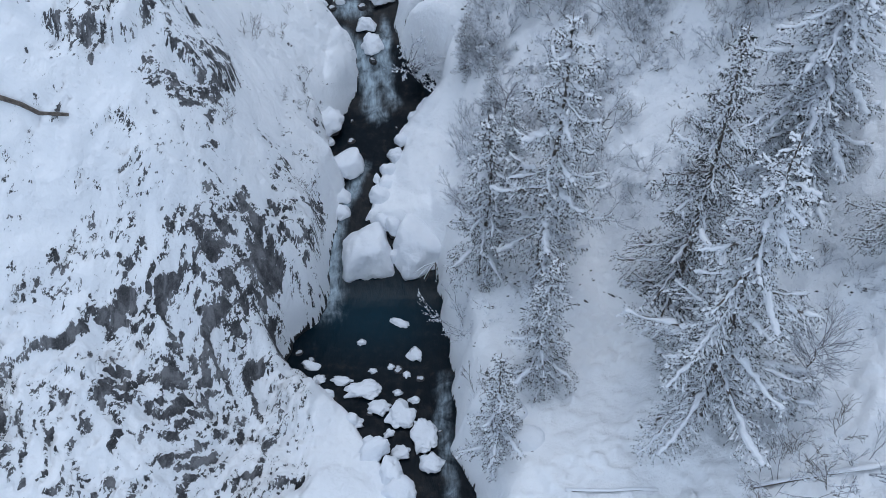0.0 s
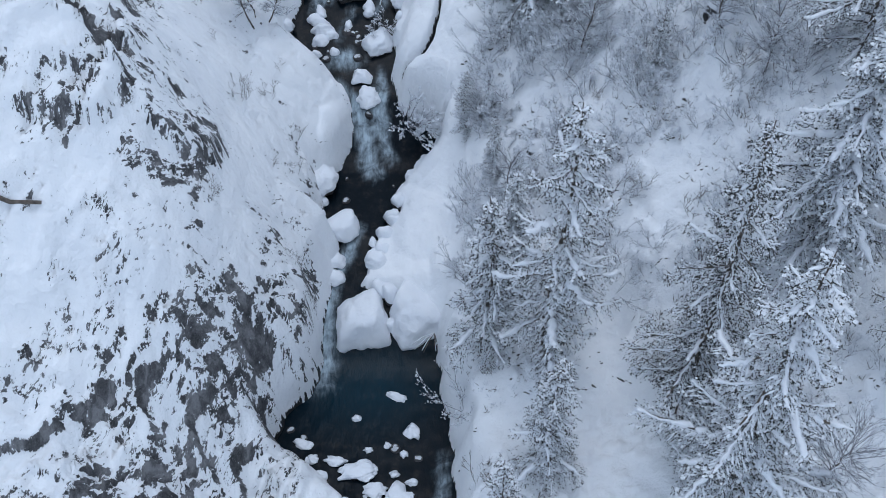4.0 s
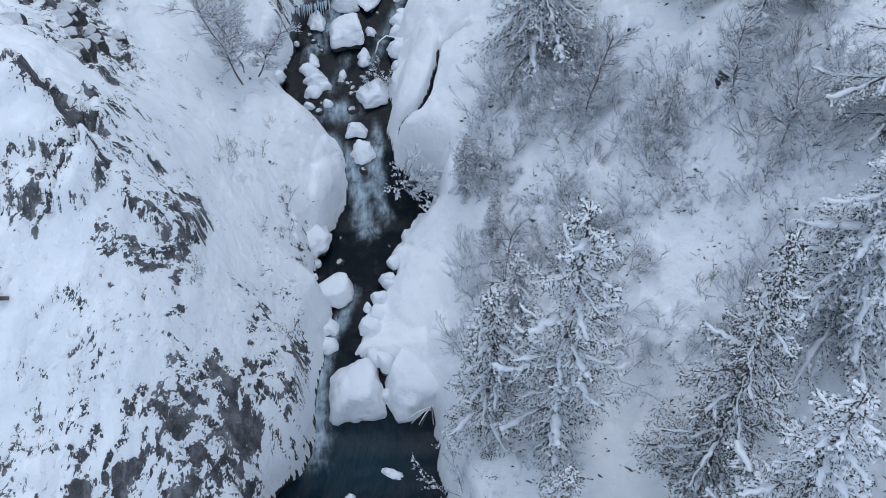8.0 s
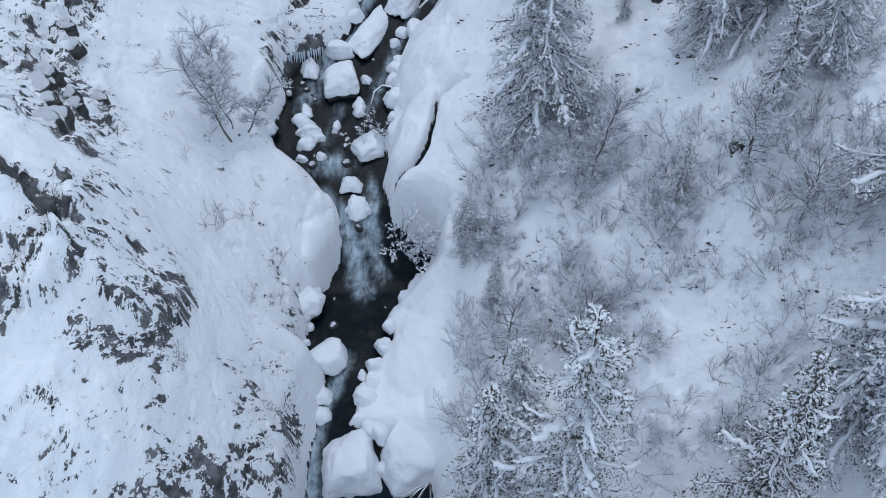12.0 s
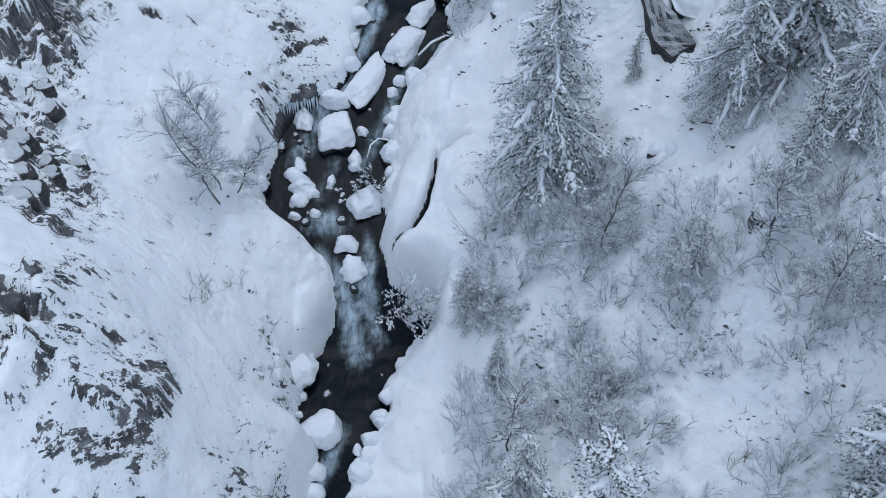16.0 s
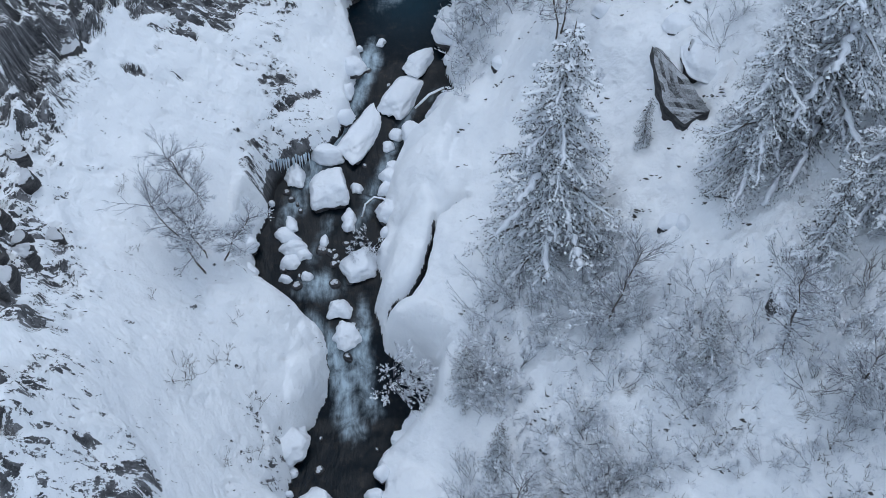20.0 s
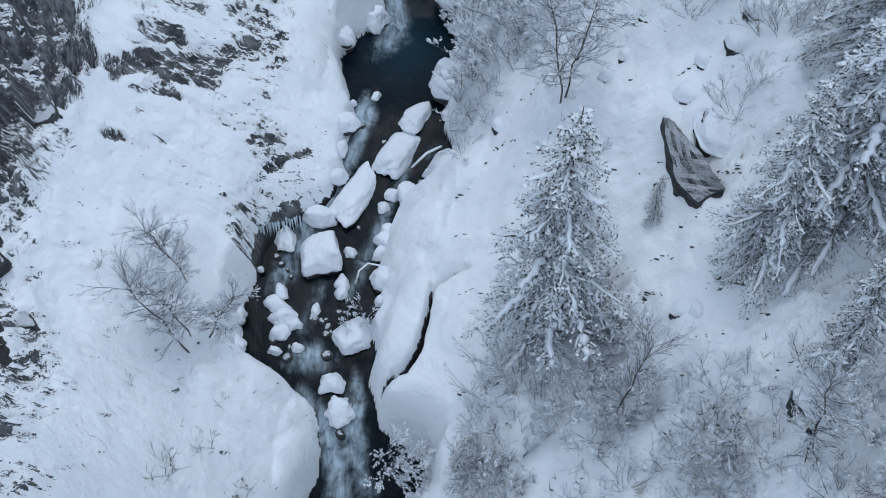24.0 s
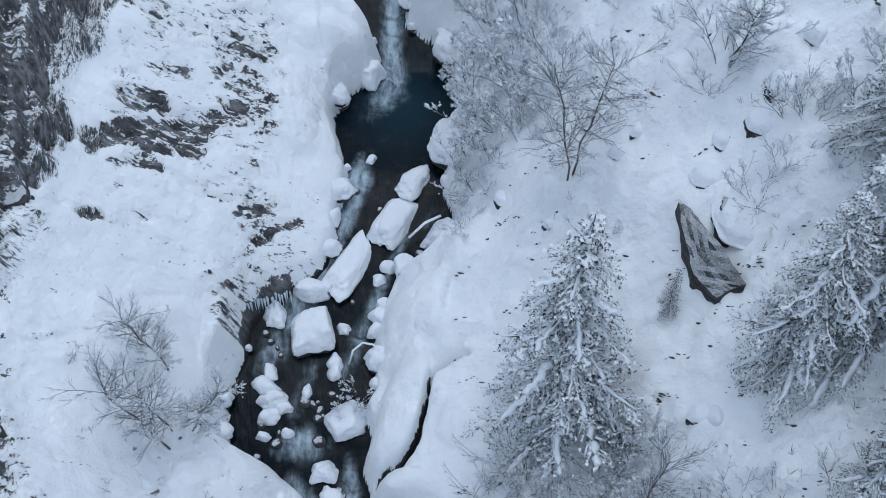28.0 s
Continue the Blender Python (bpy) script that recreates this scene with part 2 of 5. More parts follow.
# height of the lip above the water, west and east, and how far back it stands
LIP_Y = [10, 20, 23, 24.2, 25.1, 26.3, 27.8, 29.4, 32.5, 36, 38.5, 40.5, 42, 44, 46, 48, 50, 52, 55, 58, 62, 70]
LIP_W = [0.4, 0.35, 0.35, 0.9, 2.4, 3.9, 4.6, 4.2, 2.6, 2.2, 0.9, 0.6, 0.6, 0.9, 1.2, 0.9, 0.8, 0.8, 1.5, 2.0, 2.0, 2.0]
LIP_E = [2.2, 3.6, 4.1, 4.2, 4.25, 4.2, 3.4, 0.45, 0.45, 0.5, 2.4, 1.2, 1.0, 0.8, 0.6, 1.2, 2.0, 1.6, 1.5, 1.4, 1.4, 2.0]


def lattice(seed):
    return np.random.RandomState(seed).rand(256, 256)


LATTICE = [lattice(k) for k in range(6)]


def grain(x, y, k=0):
    """Smooth noise in -1 .. 1, one wave a metre."""
    x, y = np.asarray(x, float), np.asarray(y, float)
    i, j = np.floor(x).astype(int), np.floor(y).astype(int)
    u, v = x - i, y - j
    u, v = u * u * (3 - 2 * u), v * v * (3 - 2 * v)
    a = LATTICE[k % 6]
    i0, i1, j0, j1 = i % 256, (i + 1) % 256, j % 256, (j + 1) % 256
    return 2 * ((a[i0, j0] * (1 - u) + a[i1, j0] * u) * (1 - v) + (a[i0, j1] * (1 - u) + a[i1, j1] * u) * v) - 1


def rough(x, y, octaves=4, k=0):
    total, size, weight = 0, 1.0, 1.0
    for o in range(octaves):
        total = total + weight * grain(x * size + 17.3 * o, y * size + 9.1 * o, k + o)
        size, weight = size * 2.03, weight * 0.5
    return total


def ease(a, b, x):
    t = np.clip((x - a) / (b - a), 0, 1)
    return t * t * (3 - 2 * t)


def glide(y, ys, vs):
    """Interpolation through the stations, gently rounded."""
    return (np.interp(y, ys, vs) * 2 + np.interp(y - 0.45, ys, vs) + np.interp(y + 0.45, ys, vs)) / 4


def swell(y, heights):
    """The same over the wider stations of the slopes."""
    return sum(np.interp(y + k, YS, heights) for k in (-1.5, -0.75, 0, 0.75, 1.5)) / 5


def brook_level(y):
    return glide(y, BROOK_Y, BROOK_Z)


def shores(y):
    w = np.interp(y, SHORE_Y, SHORE_W) + 0.20 * grain(y * 1.1, 3.3, 1) + 0.10 * grain(y * 2.3, 7.7, 2)
    e = np.interp(y, SHORE_Y, SHORE_E) + 0.20 * grain(y * 1.1, 21.3, 3) + 0.11 * grain(y * 2.3, 5.7, 4)
    return w, e


def plan_height(x, y):
    """The large forms, with no detail."""
    x, y = np.broadcast_arrays(np.asarray(x, float), np.asarray(y, float))
    level, (w, e) = brook_level(y), shores(y)
    west_cols = [swell(y, [r[c] for r in WEST]) for c in range(6)]
    east_cols = [swell(y, EAST_FOOT)] + [swell(y, [r[c] for r in EAST]) for c in range(6)]
    lip_w, lip_e = level + glide(y, LIP_Y, LIP_W), level + glide(y, LIP_Y, LIP_E)
    # the bank's width is measured square to the shore
    ahead, behind = shores(y + 0.35), shores(y - 0.35)
    skew_w, skew_e = (np.minimum(np.hypot(1, (a - b) / 0.7), 2.5) for a, b in zip(ahead, behind))
    back_w, back_e = (0.20 + 0.17 * (lip_w - level)) * skew_w, (0.20 + 0.17 * (lip_e - level)) * skew_e
    # the western wall of the lower pool falls sheer into it
    back_w = back_w * (1 - 0.62 * window(y, 23.8, 24.8, 28.6, 30))
    z = np.full(x.shape, -1.0) + level
    # west: from the lip out to the first column, then from column to column
    xs = [w - back_w] + [np.minimum(np.full(x.shape, float(c)), w - back_w - 0.3 - 0.3 * k) for k, c in enumerate(reversed(WEST_X))]
    hs = [lip_w] + list(reversed(west_cols))
    slope = np.array(hs[-1])
    side = hs[-1] + (xs[-1] - x) * 0.9
    for k in range(len(xs) - 2, -1, -1):
        f = np.clip((xs[k] - x) / (xs[k] - xs[k + 1]), 0, 1)
        side = np.where(x >= xs[k + 1], hs[k] * (1 - f) + hs[k + 1] * f, side)
    f = np.clip((w - x) / back_w, 0, 1)
    side = np.where(x > w - back_w, level - 0.35 + (lip_w - level + 0.35) * f, side)
    z = np.where(x < w, side, z)
    xs = [e + back_e] + [np.maximum(np.full(x.shape, float(c)), e + back_e + 0.3 + 0.3 * k) for k, c in enumerate(EAST_X)]
    hs = [lip_e] + east_cols
    side = hs[-1] + (x - xs[-1]) * 0.8
    for k in range(len(xs) - 2, -1, -1):
        f = np.clip((x - xs[k]) / (xs[k + 1] - xs[k]), 0, 1)
        side = np.where(x <= xs[k + 1], hs[k] * (1 - f) + hs[k + 1] * f, side)
    f = np.clip((x - e) / back_e, 0, 1)
    side = np.where(x < e + back_e, level - 0.35 + (lip_e - level + 0.35) * f, side)
    return np.where(x > e, side, z)


# ---- the ground: one sheet from the brook to the horizon ----
def sheet(name, verts, faces, material, smooth=True):
    me = bpy.data.meshes.new(name)
    me.from_pydata(verts, [], faces)
    if smooth:
        me.polygons.foreach_set("use_smooth", np.ones(len(me.polygons), bool))
    me.materials.append(material)
    me.update()
    return me


def part(name, me, parent, label=""):
    """Links mesh data as one object under a thing or a part."""
    ob = new(name, me)
    ob.parent = parent
    return tagged(ob, label) if label else ob


def thing(name, m, label, category, group="", kind=""):
    ob = new(name)
    ob.matrix_world = m
    return tagged(ob, label, category, group, kind)


def grid_faces(nx, ny):
    i, j = np.meshgrid(np.arange(nx - 1), np.arange(ny - 1), indexing="ij")
    a = (i * ny + j).ravel()
    return np.stack([a, a + ny, a + ny + 1, a + 1], 1)


def window(x, a, b, c, d):
    return ease(a, b, x) * (1 - ease(c, d, x))


def ledges(s, width, sharp=0.25):
    """A flight of ledges: treads and risers along s."""
    k = np.floor(s / width)
    f = s / width - k
    return width * (k + ease(0.5 - sharp / 2, 0.5 + sharp / 2, f) - s / width)


def saw(s):
    """Slabs that rise slowly and break off sharply, in -0.5 .. 0.5."""
    f = s - np.floor(s)
    return np.where(f < 0.84, f / 0.84, (1 - f) / 0.16) - 0.5


def riser(s):
    """Where such a slab breaks off."""
    f = s - np.floor(s)
    return ease(0.79, 0.87, f) * (1 - ease(0.97, 1.0, f))


# where the drifts have parted along the eastern bank
CRACK = [(1.14, 43.15), (0.55, 43.05), (-0.05, 42.9), (-0.25, 41.9), (-0.55, 40.9), (-1.05, 40.35), (-1.85, 40.1)]

# cushions of snow: x, y, half width, half depth, turn, height
CUSHIONS = [(-1.2, 39.1, 1.35, 1.05, 0, 0.75), (-1.25, 41.8, 0.95, 2.15, -20, 0.7), (-0.6, 45.1, 1.3, 1.7, -15, 0.7), (-4.85, 37.9, 0.75, 2.3, -6, 0.45), (-6.4, 39.6, 1.8, 1.5, 20, 0.7), (-3.6, 57.4, 1.1, 2.0, 0, 0.7),
            (0.3, 59.4, 1.2, 1.1, 0, 0.8), (-1.0, 33.2, 1.3, 1.6, 10, 0.45), (0.2, 31.2, 0.7, 1.2, 10, 0.6), (-0.8, 36.3, 1.0, 0.9, 30, 0.45), (1.0, 41.0, 0.9, 0.8, 0, 0.35), (0.9, 46.8, 0.9, 0.8, 0, 0.35), (0.6, 44.0, 0.8, 0.7, 40, 0.35), (-5.2, 53.6, 0.9, 2.2, 0, 0.3),
            (-8.0, 40.9, 1.4, 1.2, 0, 0.35), (-7.2, 43.6, 0.7, 1.4, 10, 0.45), (-4.2, 17.8, 1.6, 1.2, 0, 0.25), (-5.6, 21.4, 1.3, 1.0, 20, 0.25)]


# where rock breaks through the western snow: from, to, half width, share of bare rock
OUTCROPS = [
    (-12.35, 26.1, -11.0, 27.5, 0.50, 0.85), (-11.0, 27.5, -10.2, 29.2, 0.38, 0.8), (-12.9, 27.0, -11.2, 27.4, 0.32, 0.6), (-12.8, 28.9, -11.3, 29.3, 0.45, 0.8), (-11.2, 29.3, -10.5, 29.3, 0.38, 0.9), (-10.4, 29.1, -10.1, 30.9, 0.40, 0.65),
    (-10.3, 31.5, -10.1, 32.8, 0.30, 0.6), (-13.4, 37.0, -11.7, 35.8, 0.50, 0.75), (-11.7, 35.8, -11.4, 34.0, 0.35, 0.6), (-9.9, 26.6, -8.7, 27.4, 0.36, 0.89), (-8.7, 27.4, -8.2, 30.6, 0.32, 0.89),
    (-12.8, 20.4, -12.4, 21.4, 0.40, 0.7), (-12.4, 21.4, -11.1, 22.7, 0.35, 0.7), (-11.1, 22.7, -10.8, 23.5, 0.25, 0.5), (-9.8, 23.2, -8.9, 23.9, 0.22, 0.8), (-8.9, 23.6, -8.1, 25.7, 0.20, 0.6), (-8.6, 23.7, -7.3, 26.2, 0.30, 0.75),
    (-7.5, 26.3, -7.9, 23.9, 0.30, 0.5), (-10.9, 24.0, -10.7, 25.0, 0.35, 0.4), (-8.6, 26.2, -8.3, 26.8, 0.25, 0.4), (-12.1, 22.9, -11.6, 23.3, 0.25, 0.5), (-9.9, 22.1, -8.9, 22.4, 0.30, 0.6), (-8.9, 22.4, -7.9, 22.8, 0.35, 0.7),
    (-7.9, 22.8, -6.9, 25.9, 0.32, 0.85), (-5.4, 30.2, -5.7, 28.1, 0.32, 0.45), (-5.7, 28.1, -6.8, 26.2, 0.32, 0.5), (-6.5, 29.5, -6.7, 27.5, 0.14, 0.5), (-11.0, 20.8, -9.8, 21.9, 0.35, 0.5), (-10.6, 21.0, -10.2, 19.5, 0.4, 0.5),
    (-11.4, 48.7, -10.5, 49.6, 0.30, 1.0), (-10.5, 49.6, -9.4, 50.3, 0.38, 1.0), (-9.4, 50.3, -8.3, 51.0, 0.42, 1.0), (-8.3, 51.0, -7.0, 52.3, 0.32, 0.95), (-10.4, 50.8, -9.6, 51.2, 0.38, 0.9), (-9.8, 52.3, -8.8, 52.7, 0.38, 0.85),
    (-7.1, 53.0, -6.4, 53.6, 0.30, 0.8), (-10.1, 48.8, -9.5, 49.0, 0.18, 0.9), (-9.9, 49.4, -9.2, 49.6, 0.16, 0.9), (-8.9, 50.0, -8.2, 50.2, 0.18, 0.9), (-10.7, 47.3, -10.5, 48.3, 0.20, 0.55), (-11.4, 46.3, -11.0, 46.5, 0.15, 0.9),
    (-6.4, 47.9, -4.9, 49.0, 0.15, 0.95), (-5.7, 47.0, -3.9, 49.0, 0.42, 0.42), (-7.4, 45.1, -5.7, 47.0, 0.34, 0.8), (-7.6, 45.8, -7.1, 46.4, 0.12, 0.8), (-11.0, 54.0, -8.0, 55.5, 0.5, 0.5), (-4.4, 53.0, -4.2, 55.6, 0.3, 0.4)]


def streaks(across, along):
    """Height of the broken grain of the rock, ridge over ridge."""
    wa, wb = 0.5 * rough(across * 0.7, along * 0.7, 3, 3), 0.7 * rough(across * 0.6 + 31, along * 0.6, 3, 5)
    total = 0.0
    for scale, weight, k in ((0.8, 0.22, 1), (1.9, 0.40, 4), (4.1, 0.40, 2), (8.5, 0.22, 0)):
        total = total + weight * (1 - 2.2 * np.abs(grain(across * scale + wa * scale ** 0.5, along * scale * 0.27 + wb, k)))
    return total + 0.14 * rough(across * 1.1 + 7, along * 0.9, 3, 2)


_r = np.random.RandomState(4)
RANKS = np.sort(streaks(_r.uniform(-40, 40, 40000), _r.uniform(-10, 60, 40000)))


def rank(across, along):
    return np.searchsorted(RANKS, streaks(across, along)) / len(RANKS)

CRAGS = ((-9.3, 29.9, 1.2, 1.95, -0.25, 0.9), (-12.1, 27.9, 2.2, 1.5, 0.3, 0.9), (-11.0, 29.6, 1.2, 0.8, 0.5, 0.6))


def land(x, y):
    """Height, how wind-bared the rock is, and two coordinates across and along its grain."""
    z = plan_height(x, y)
    level, (w, e) = brook_level(y), shores(y)
    dry = np.clip(np.maximum(w - x, x - e) / 0.7, 0, 1)
    # drifts and hummocks under the snow
    z = z + dry * (0.14 * rough(x * 0.45, y * 0.45, 3, 0) + 0.08 * rough(x * 1.3, y * 1.3, 4, 2) + 0.05 * np.abs(rough(x * 2.6, y * 2.0, 3, 4)))
    east = ease(-0.5, 4, x)
    z = z + dry * east * (0.30 * rough(x * 0.5, y * 0.4, 4, 3) + 0.14 * np.abs(rough(x * 1.1, y * 1.0, 4, 1)) + 0.26 * ease(-0.3, 0.5, rough(x * 0.7 + 9, y * 0.7, 2, 5)) * np.abs(rough(x * 1.9 + 5, y * 1.7, 3, 4)))
    u, v = 0.866 * x - 0.5 * y, 0.5 * x + 0.866 * y
    bend = rough(x * 0.22, y * 0.22, 3, 4)
    broken = ease(-0.35, 0.45, rough(x * 0.5, y * 0.5, 3, 1))
    warp, warp2 = 0.4 * rough(x * 0.8, y * 0.8, 3, 3), 0.5 * rough(x * 0.9, y * 0.9, 3, 5)

    gate = ease(-0.25, 0.35, rough(x * 0.55, y * 0.55, 3, 2))
    gate2 = ease(-0.1, 0.3, rough(x * 0.9 + 40, y * 0.9, 3, 1))
    # streaked cliff over the lower pool: slanting slabs and cracks
    cliff = window(y, 13, 16, 27.5, 31.5) * (1 - ease(-5.7, -4.9, x))
    low = 1 - ease(-0.8, 1.4, y - 24.0 - 0.95 * (x + 9) + 0.8 * bend)
    dense = cliff * (0.12 + 0.88 * low)
    jag = rough(x * 1.9, y * 1.9, 3, 2)
    breaks = [(0.55, broken, u * 0.75 + 0.9 * bend + 0.35 * warp + 0.10 * jag), (0.36, gate, u * 1.6 + 1.2 * bend + 0.6 * warp + 0.25 * jag), (0.18, gate2, u * 3.4 + 1.5 * bend + warp + 0.5 * jag),
              (0.45, 1 - broken, 0.2 * x - 0.62 * y + 0.9 * bend + 0.5 * warp + 0.2 * jag), (0.22, gate2, 0.5 * x - 1.5 * y + bend + 0.8 * warp2 + 0.4 * jag)]
    slabby = sum(tall * where * saw(at) for tall, where, at in breaks)
    bared = np.maximum.reduce([where * riser(at) for tall, where, at in breaks]) * cliff * (0.3 + 0.7 * low)
    z = z + cliff * dry * ((0.3 + 0.7 * low) * slabby + 0.10 * rough(u * 2.2, v * 0.9, 3, 3) + 0.35 * rough(u * 0.7, v * 0.35, 3, 1))
    # small ledges that break the snow all over the western side
    ledge = (1 - ease(-6.6, -5.4, x)) * window(y, 24, 27, 60, 64) * gate2 * broken
    z = z + 0.16 * dry * ledge * saw(0.5 * x - 1.3 * y + bend + 0.8 * warp + 0.5 * jag)
    bared = np.maximum(bared, 0.8 * ledge * riser(0.5 * x - 1.3 * y + bend + 0.8 * warp + 0.5 * jag))
    side = window(y, 26, 28, 35, 37) * window(x, -7.6, -6.6, -5.0, -4.6)
    # two crags that stand out with sharp rims
    rim = 0.16 * rough(x * 0.8, y * 0.8, 3, 2) + 0.05 * rough(x * 3, y * 3, 2, 1)
    crag = 0.0
    for cx, cy, rx, ry, tilt, lift in CRAGS:
        dx, dy = (x - cx) * math.cos(tilt) + (y - cy) * math.sin(tilt), (y - cy) * math.cos(tilt) - (x - cx) * math.sin(tilt)
        inside = 1 - ease(0.94, 1.08, np.hypot(dx / rx, dy / ry) + rim)
        z = z + lift * inside * (0.75 + 0.25 * dx / rx)
        crag = np.maximum(crag, inside)
    z = z + crag * (0.35 * saw(u * 0.9 + bend) + 0.15 * rough(u * 1.6, v * 0.7, 3, 2))
    # broken steps up the western side
    steps = window(y, 31, 34, 70, 75) * (1 - ease(-0.5, 0.6, x - np.interp(y, [31, 35, 38, 42, 46], [-10.5, -10.9, -11.8, -12.7, -12.8]) + 0.5 * rough(y * 0.35, x * 0.3, 3, 1)))
    z = z + steps * (0.35 * ledges(z + 0.25 * y + 0.7 * rough(x * 0.5, y * 0.45, 3, 3), 1.1, 0.16) + 0.15 * saw(x * 1.1 + 0.5 * bend) + 0.2 * rough(x * 1.4, y * 1.1, 3, 4))
    wall = 1 - ease(-0.25, 0.25, x - np.interp(y, [40, 42, 44.6, 47, 50, 53.5, 60, 70], [-16, -13.6, -12.9, -12.3, -12.05, -11.3, -10.5, -10]) + 0.35 * rough(y * 0.7, x * 0.4, 3, 3))
    z = z + wall * (0.95 * ledges(z + 0.5 * x + 0.9 * bend, 1.3, 0.22) + 0.55 * saw(x * 0.9 + y * 0.3 + bend) + 0.4 * rough(x * 1.6, y * 0.9, 4, 2))
    # level beds of rock above the second pool
    beds = window(y, 47.8, 49.2, 58, 61) * window(x, -11.2, -10.4, -6.4, -5.4)
    # slanting slabs along the brook
    slabs = window(y, 43.5, 45.2, 48.8, 49.8) * window(x, -7.4, -6.2, -4.4, -3.8)
    # the share of rock that the wind keeps bare, and its broken streaks
    west = 1 - ease(-5.5, -4.7, x)
    share = 0.055 * west + cliff * (0.03 + 0.07 * low) + 0.05 * side + 0.30 * np.clip(steps, 0, 1) + 0.24 * beds + 0.17 * slabs
    share = share * (0.55 + 0.9 * ease(-0.6, 0.6, rough(x * 0.8 + 3, y * 0.8, 3, 5)))
    for cx, cy, rx, ry, tilt, lift in CRAGS[:1]:
        dx, dy = (x - cx) / rx, (y - cy) / ry
        share = np.maximum(share, crag * (0.08 + 0.45 * ease(-0.2, 1.0, 0.8 * dx - 0.6 * dy)) * (1 - ease(0.9, 1.3, np.hypot(dx, dy))))
    for ax, ay, bx_, by_, wide, amount in OUTCROPS:
        t = np.clip(((x - ax) * (bx_ - ax) + (y - ay) * (by_ - ay)) / ((bx_ - ax) ** 2 + (by_ - ay) ** 2), 0, 1)
        off = np.hypot(x - ax - t * (bx_ - ax), y - ay - t * (by_ - ay)) + 0.35 * wide * warp2
        share = np.maximum(share, (0.5 * amount if amount < 0.9 else 1.0) * (1 - ease(0.35, 1.5, off / wide)))
    flat = ease(43, 46, y)
    across, along = u * (1 - flat) + flat * (29 - (y - 0.25 * x) * 1.25), v * (1 - flat) + flat * (x + 42.5)
    cut = ease(-0.02, 0.05, rank(across, along) - (1 - share)) * west
    deep_cut = ease(0.0, 0.5, rank(across, along) - (1 - share)) * west
    z = z - (0.13 * cut + 0.22 * deep_cut) * dry
    crack = np.full(x.shape, 9.0)
    for (ax, ay), (bx_, by_) in zip(CRACK, CRACK[1:]):
        t = np.clip(((x - ax) * (bx_ - ax) + (y - ay) * (by_ - ay)) / ((bx_ - ax) ** 2 + (by_ - ay) ** 2), 0, 1)
        crack = np.minimum(crack, np.hypot(x - ax - t * (bx_ - ax), y - ay - t * (by_ - ay)))
    crack = 1 - ease(0.04, 0.15, crack + 0.09 * warp2 + 0.04 * jag)
    z = z - 0.9 * crack
    # drifts that lie like cushions along the banks
    for cx, cy, rx, ry, tilt, lift in CUSHIONS:
        a = radians(tilt)
        dx, dy = (x - cx) * math.cos(a) + (y - cy) * math.sin(a), (y - cy) * math.cos(a) - (x - cx) * math.sin(a)
        r = np.hypot(dx / rx, dy / ry) + 0.16 * rough(x * 0.9 + cx, y * 0.9, 3, 1)
        z = z + lift * np.clip(1 - np.maximum(r, 0) ** 2.5, 0, 1) ** 0.75 * dry
    near = 1 - ease(0.06, 0.22, z - level + 0.08 * warp)
    under = window(y, 44.8, 45.4, 47.0, 47.6) * window(x, -8.0, -7.6, -5.4, -5.0) * (1 - ease(0.7, 1.0, z - level))
    share = np.clip(np.maximum.reduce([0.66 * share * dry, 0.60 * wall, 0.05 * crag]), 0.002, 0.97)
    hold = np.log((1 - share) / share) * 0.46 - 0.35 * cut * dry - 4 * np.clip(crack, 0, 1) - 3.5 * near - 3 * under
    hold = np.minimum(hold, 3.0) - 1.1 * bared * dry
    # wet rock by the water, plus painted shade: drift crack, falls hollow, undercut pool wall
    wet_shade = np.clip(np.maximum(1.6 - (z - level) / (0.4 + 1.4 * window(y, 36.8, 37.6, 39.2, 40.0) * ease(-2.4, -1.6, x) + 1.5 * window(y, 23.8, 24.6, 29, 30) * (1 - ease(-4.6, -4.0, x))), crack), 0, 1)
    return z, hold, np.stack([across, along * 0.26, 0.03 * z + 0.42 * z * (1 - ease(-12.6, -11.0, x)) * flat], -1), wet_shade


def axis(lo, hi, step, far_lo, far_hi):
    mid = np.arange(lo, hi + 1e-6, step)
    out = np.array([0.5, 1.2, 2.5, 5, 10, 20, 40, 80, 160, 320])
    return np.concatenate([lo - out[out < lo - far_lo][::-1], mid, hi + out[out < far_hi - hi]])


gx, gy = axis(-18, 18, 0.13, -400, 400), axis(13, 68, 0.085, -330, 420)
gx = np.concatenate([gx[gx < -14.05], np.arange(-14, 1.2, 0.07), gx[gx > 1.26]])
GX, GY = np.meshgrid(gx, gy, indexing="ij")
GZ, HOLD, GRAIN, WET_SHADE = land(np.clip(GX, -24, 26), np.clip(GY, 4, 90))
# no snow holds on what is nearly sheer
rise = np.hypot(*np.gradient(GZ, gx, gy))
HOLD = HOLD - 0.3 * ease(2.4, 5.0, rise) * (1 - ease(-5.6, -4.8, GX)) * window(GY, 13, 15, 60, 64) - 0.35 * ease(4.0, 7.0, rise) * window(GX, -7.6, -7.2, -4.6, -4.4) * window(GY, 23.6, 24.4, 29, 30)
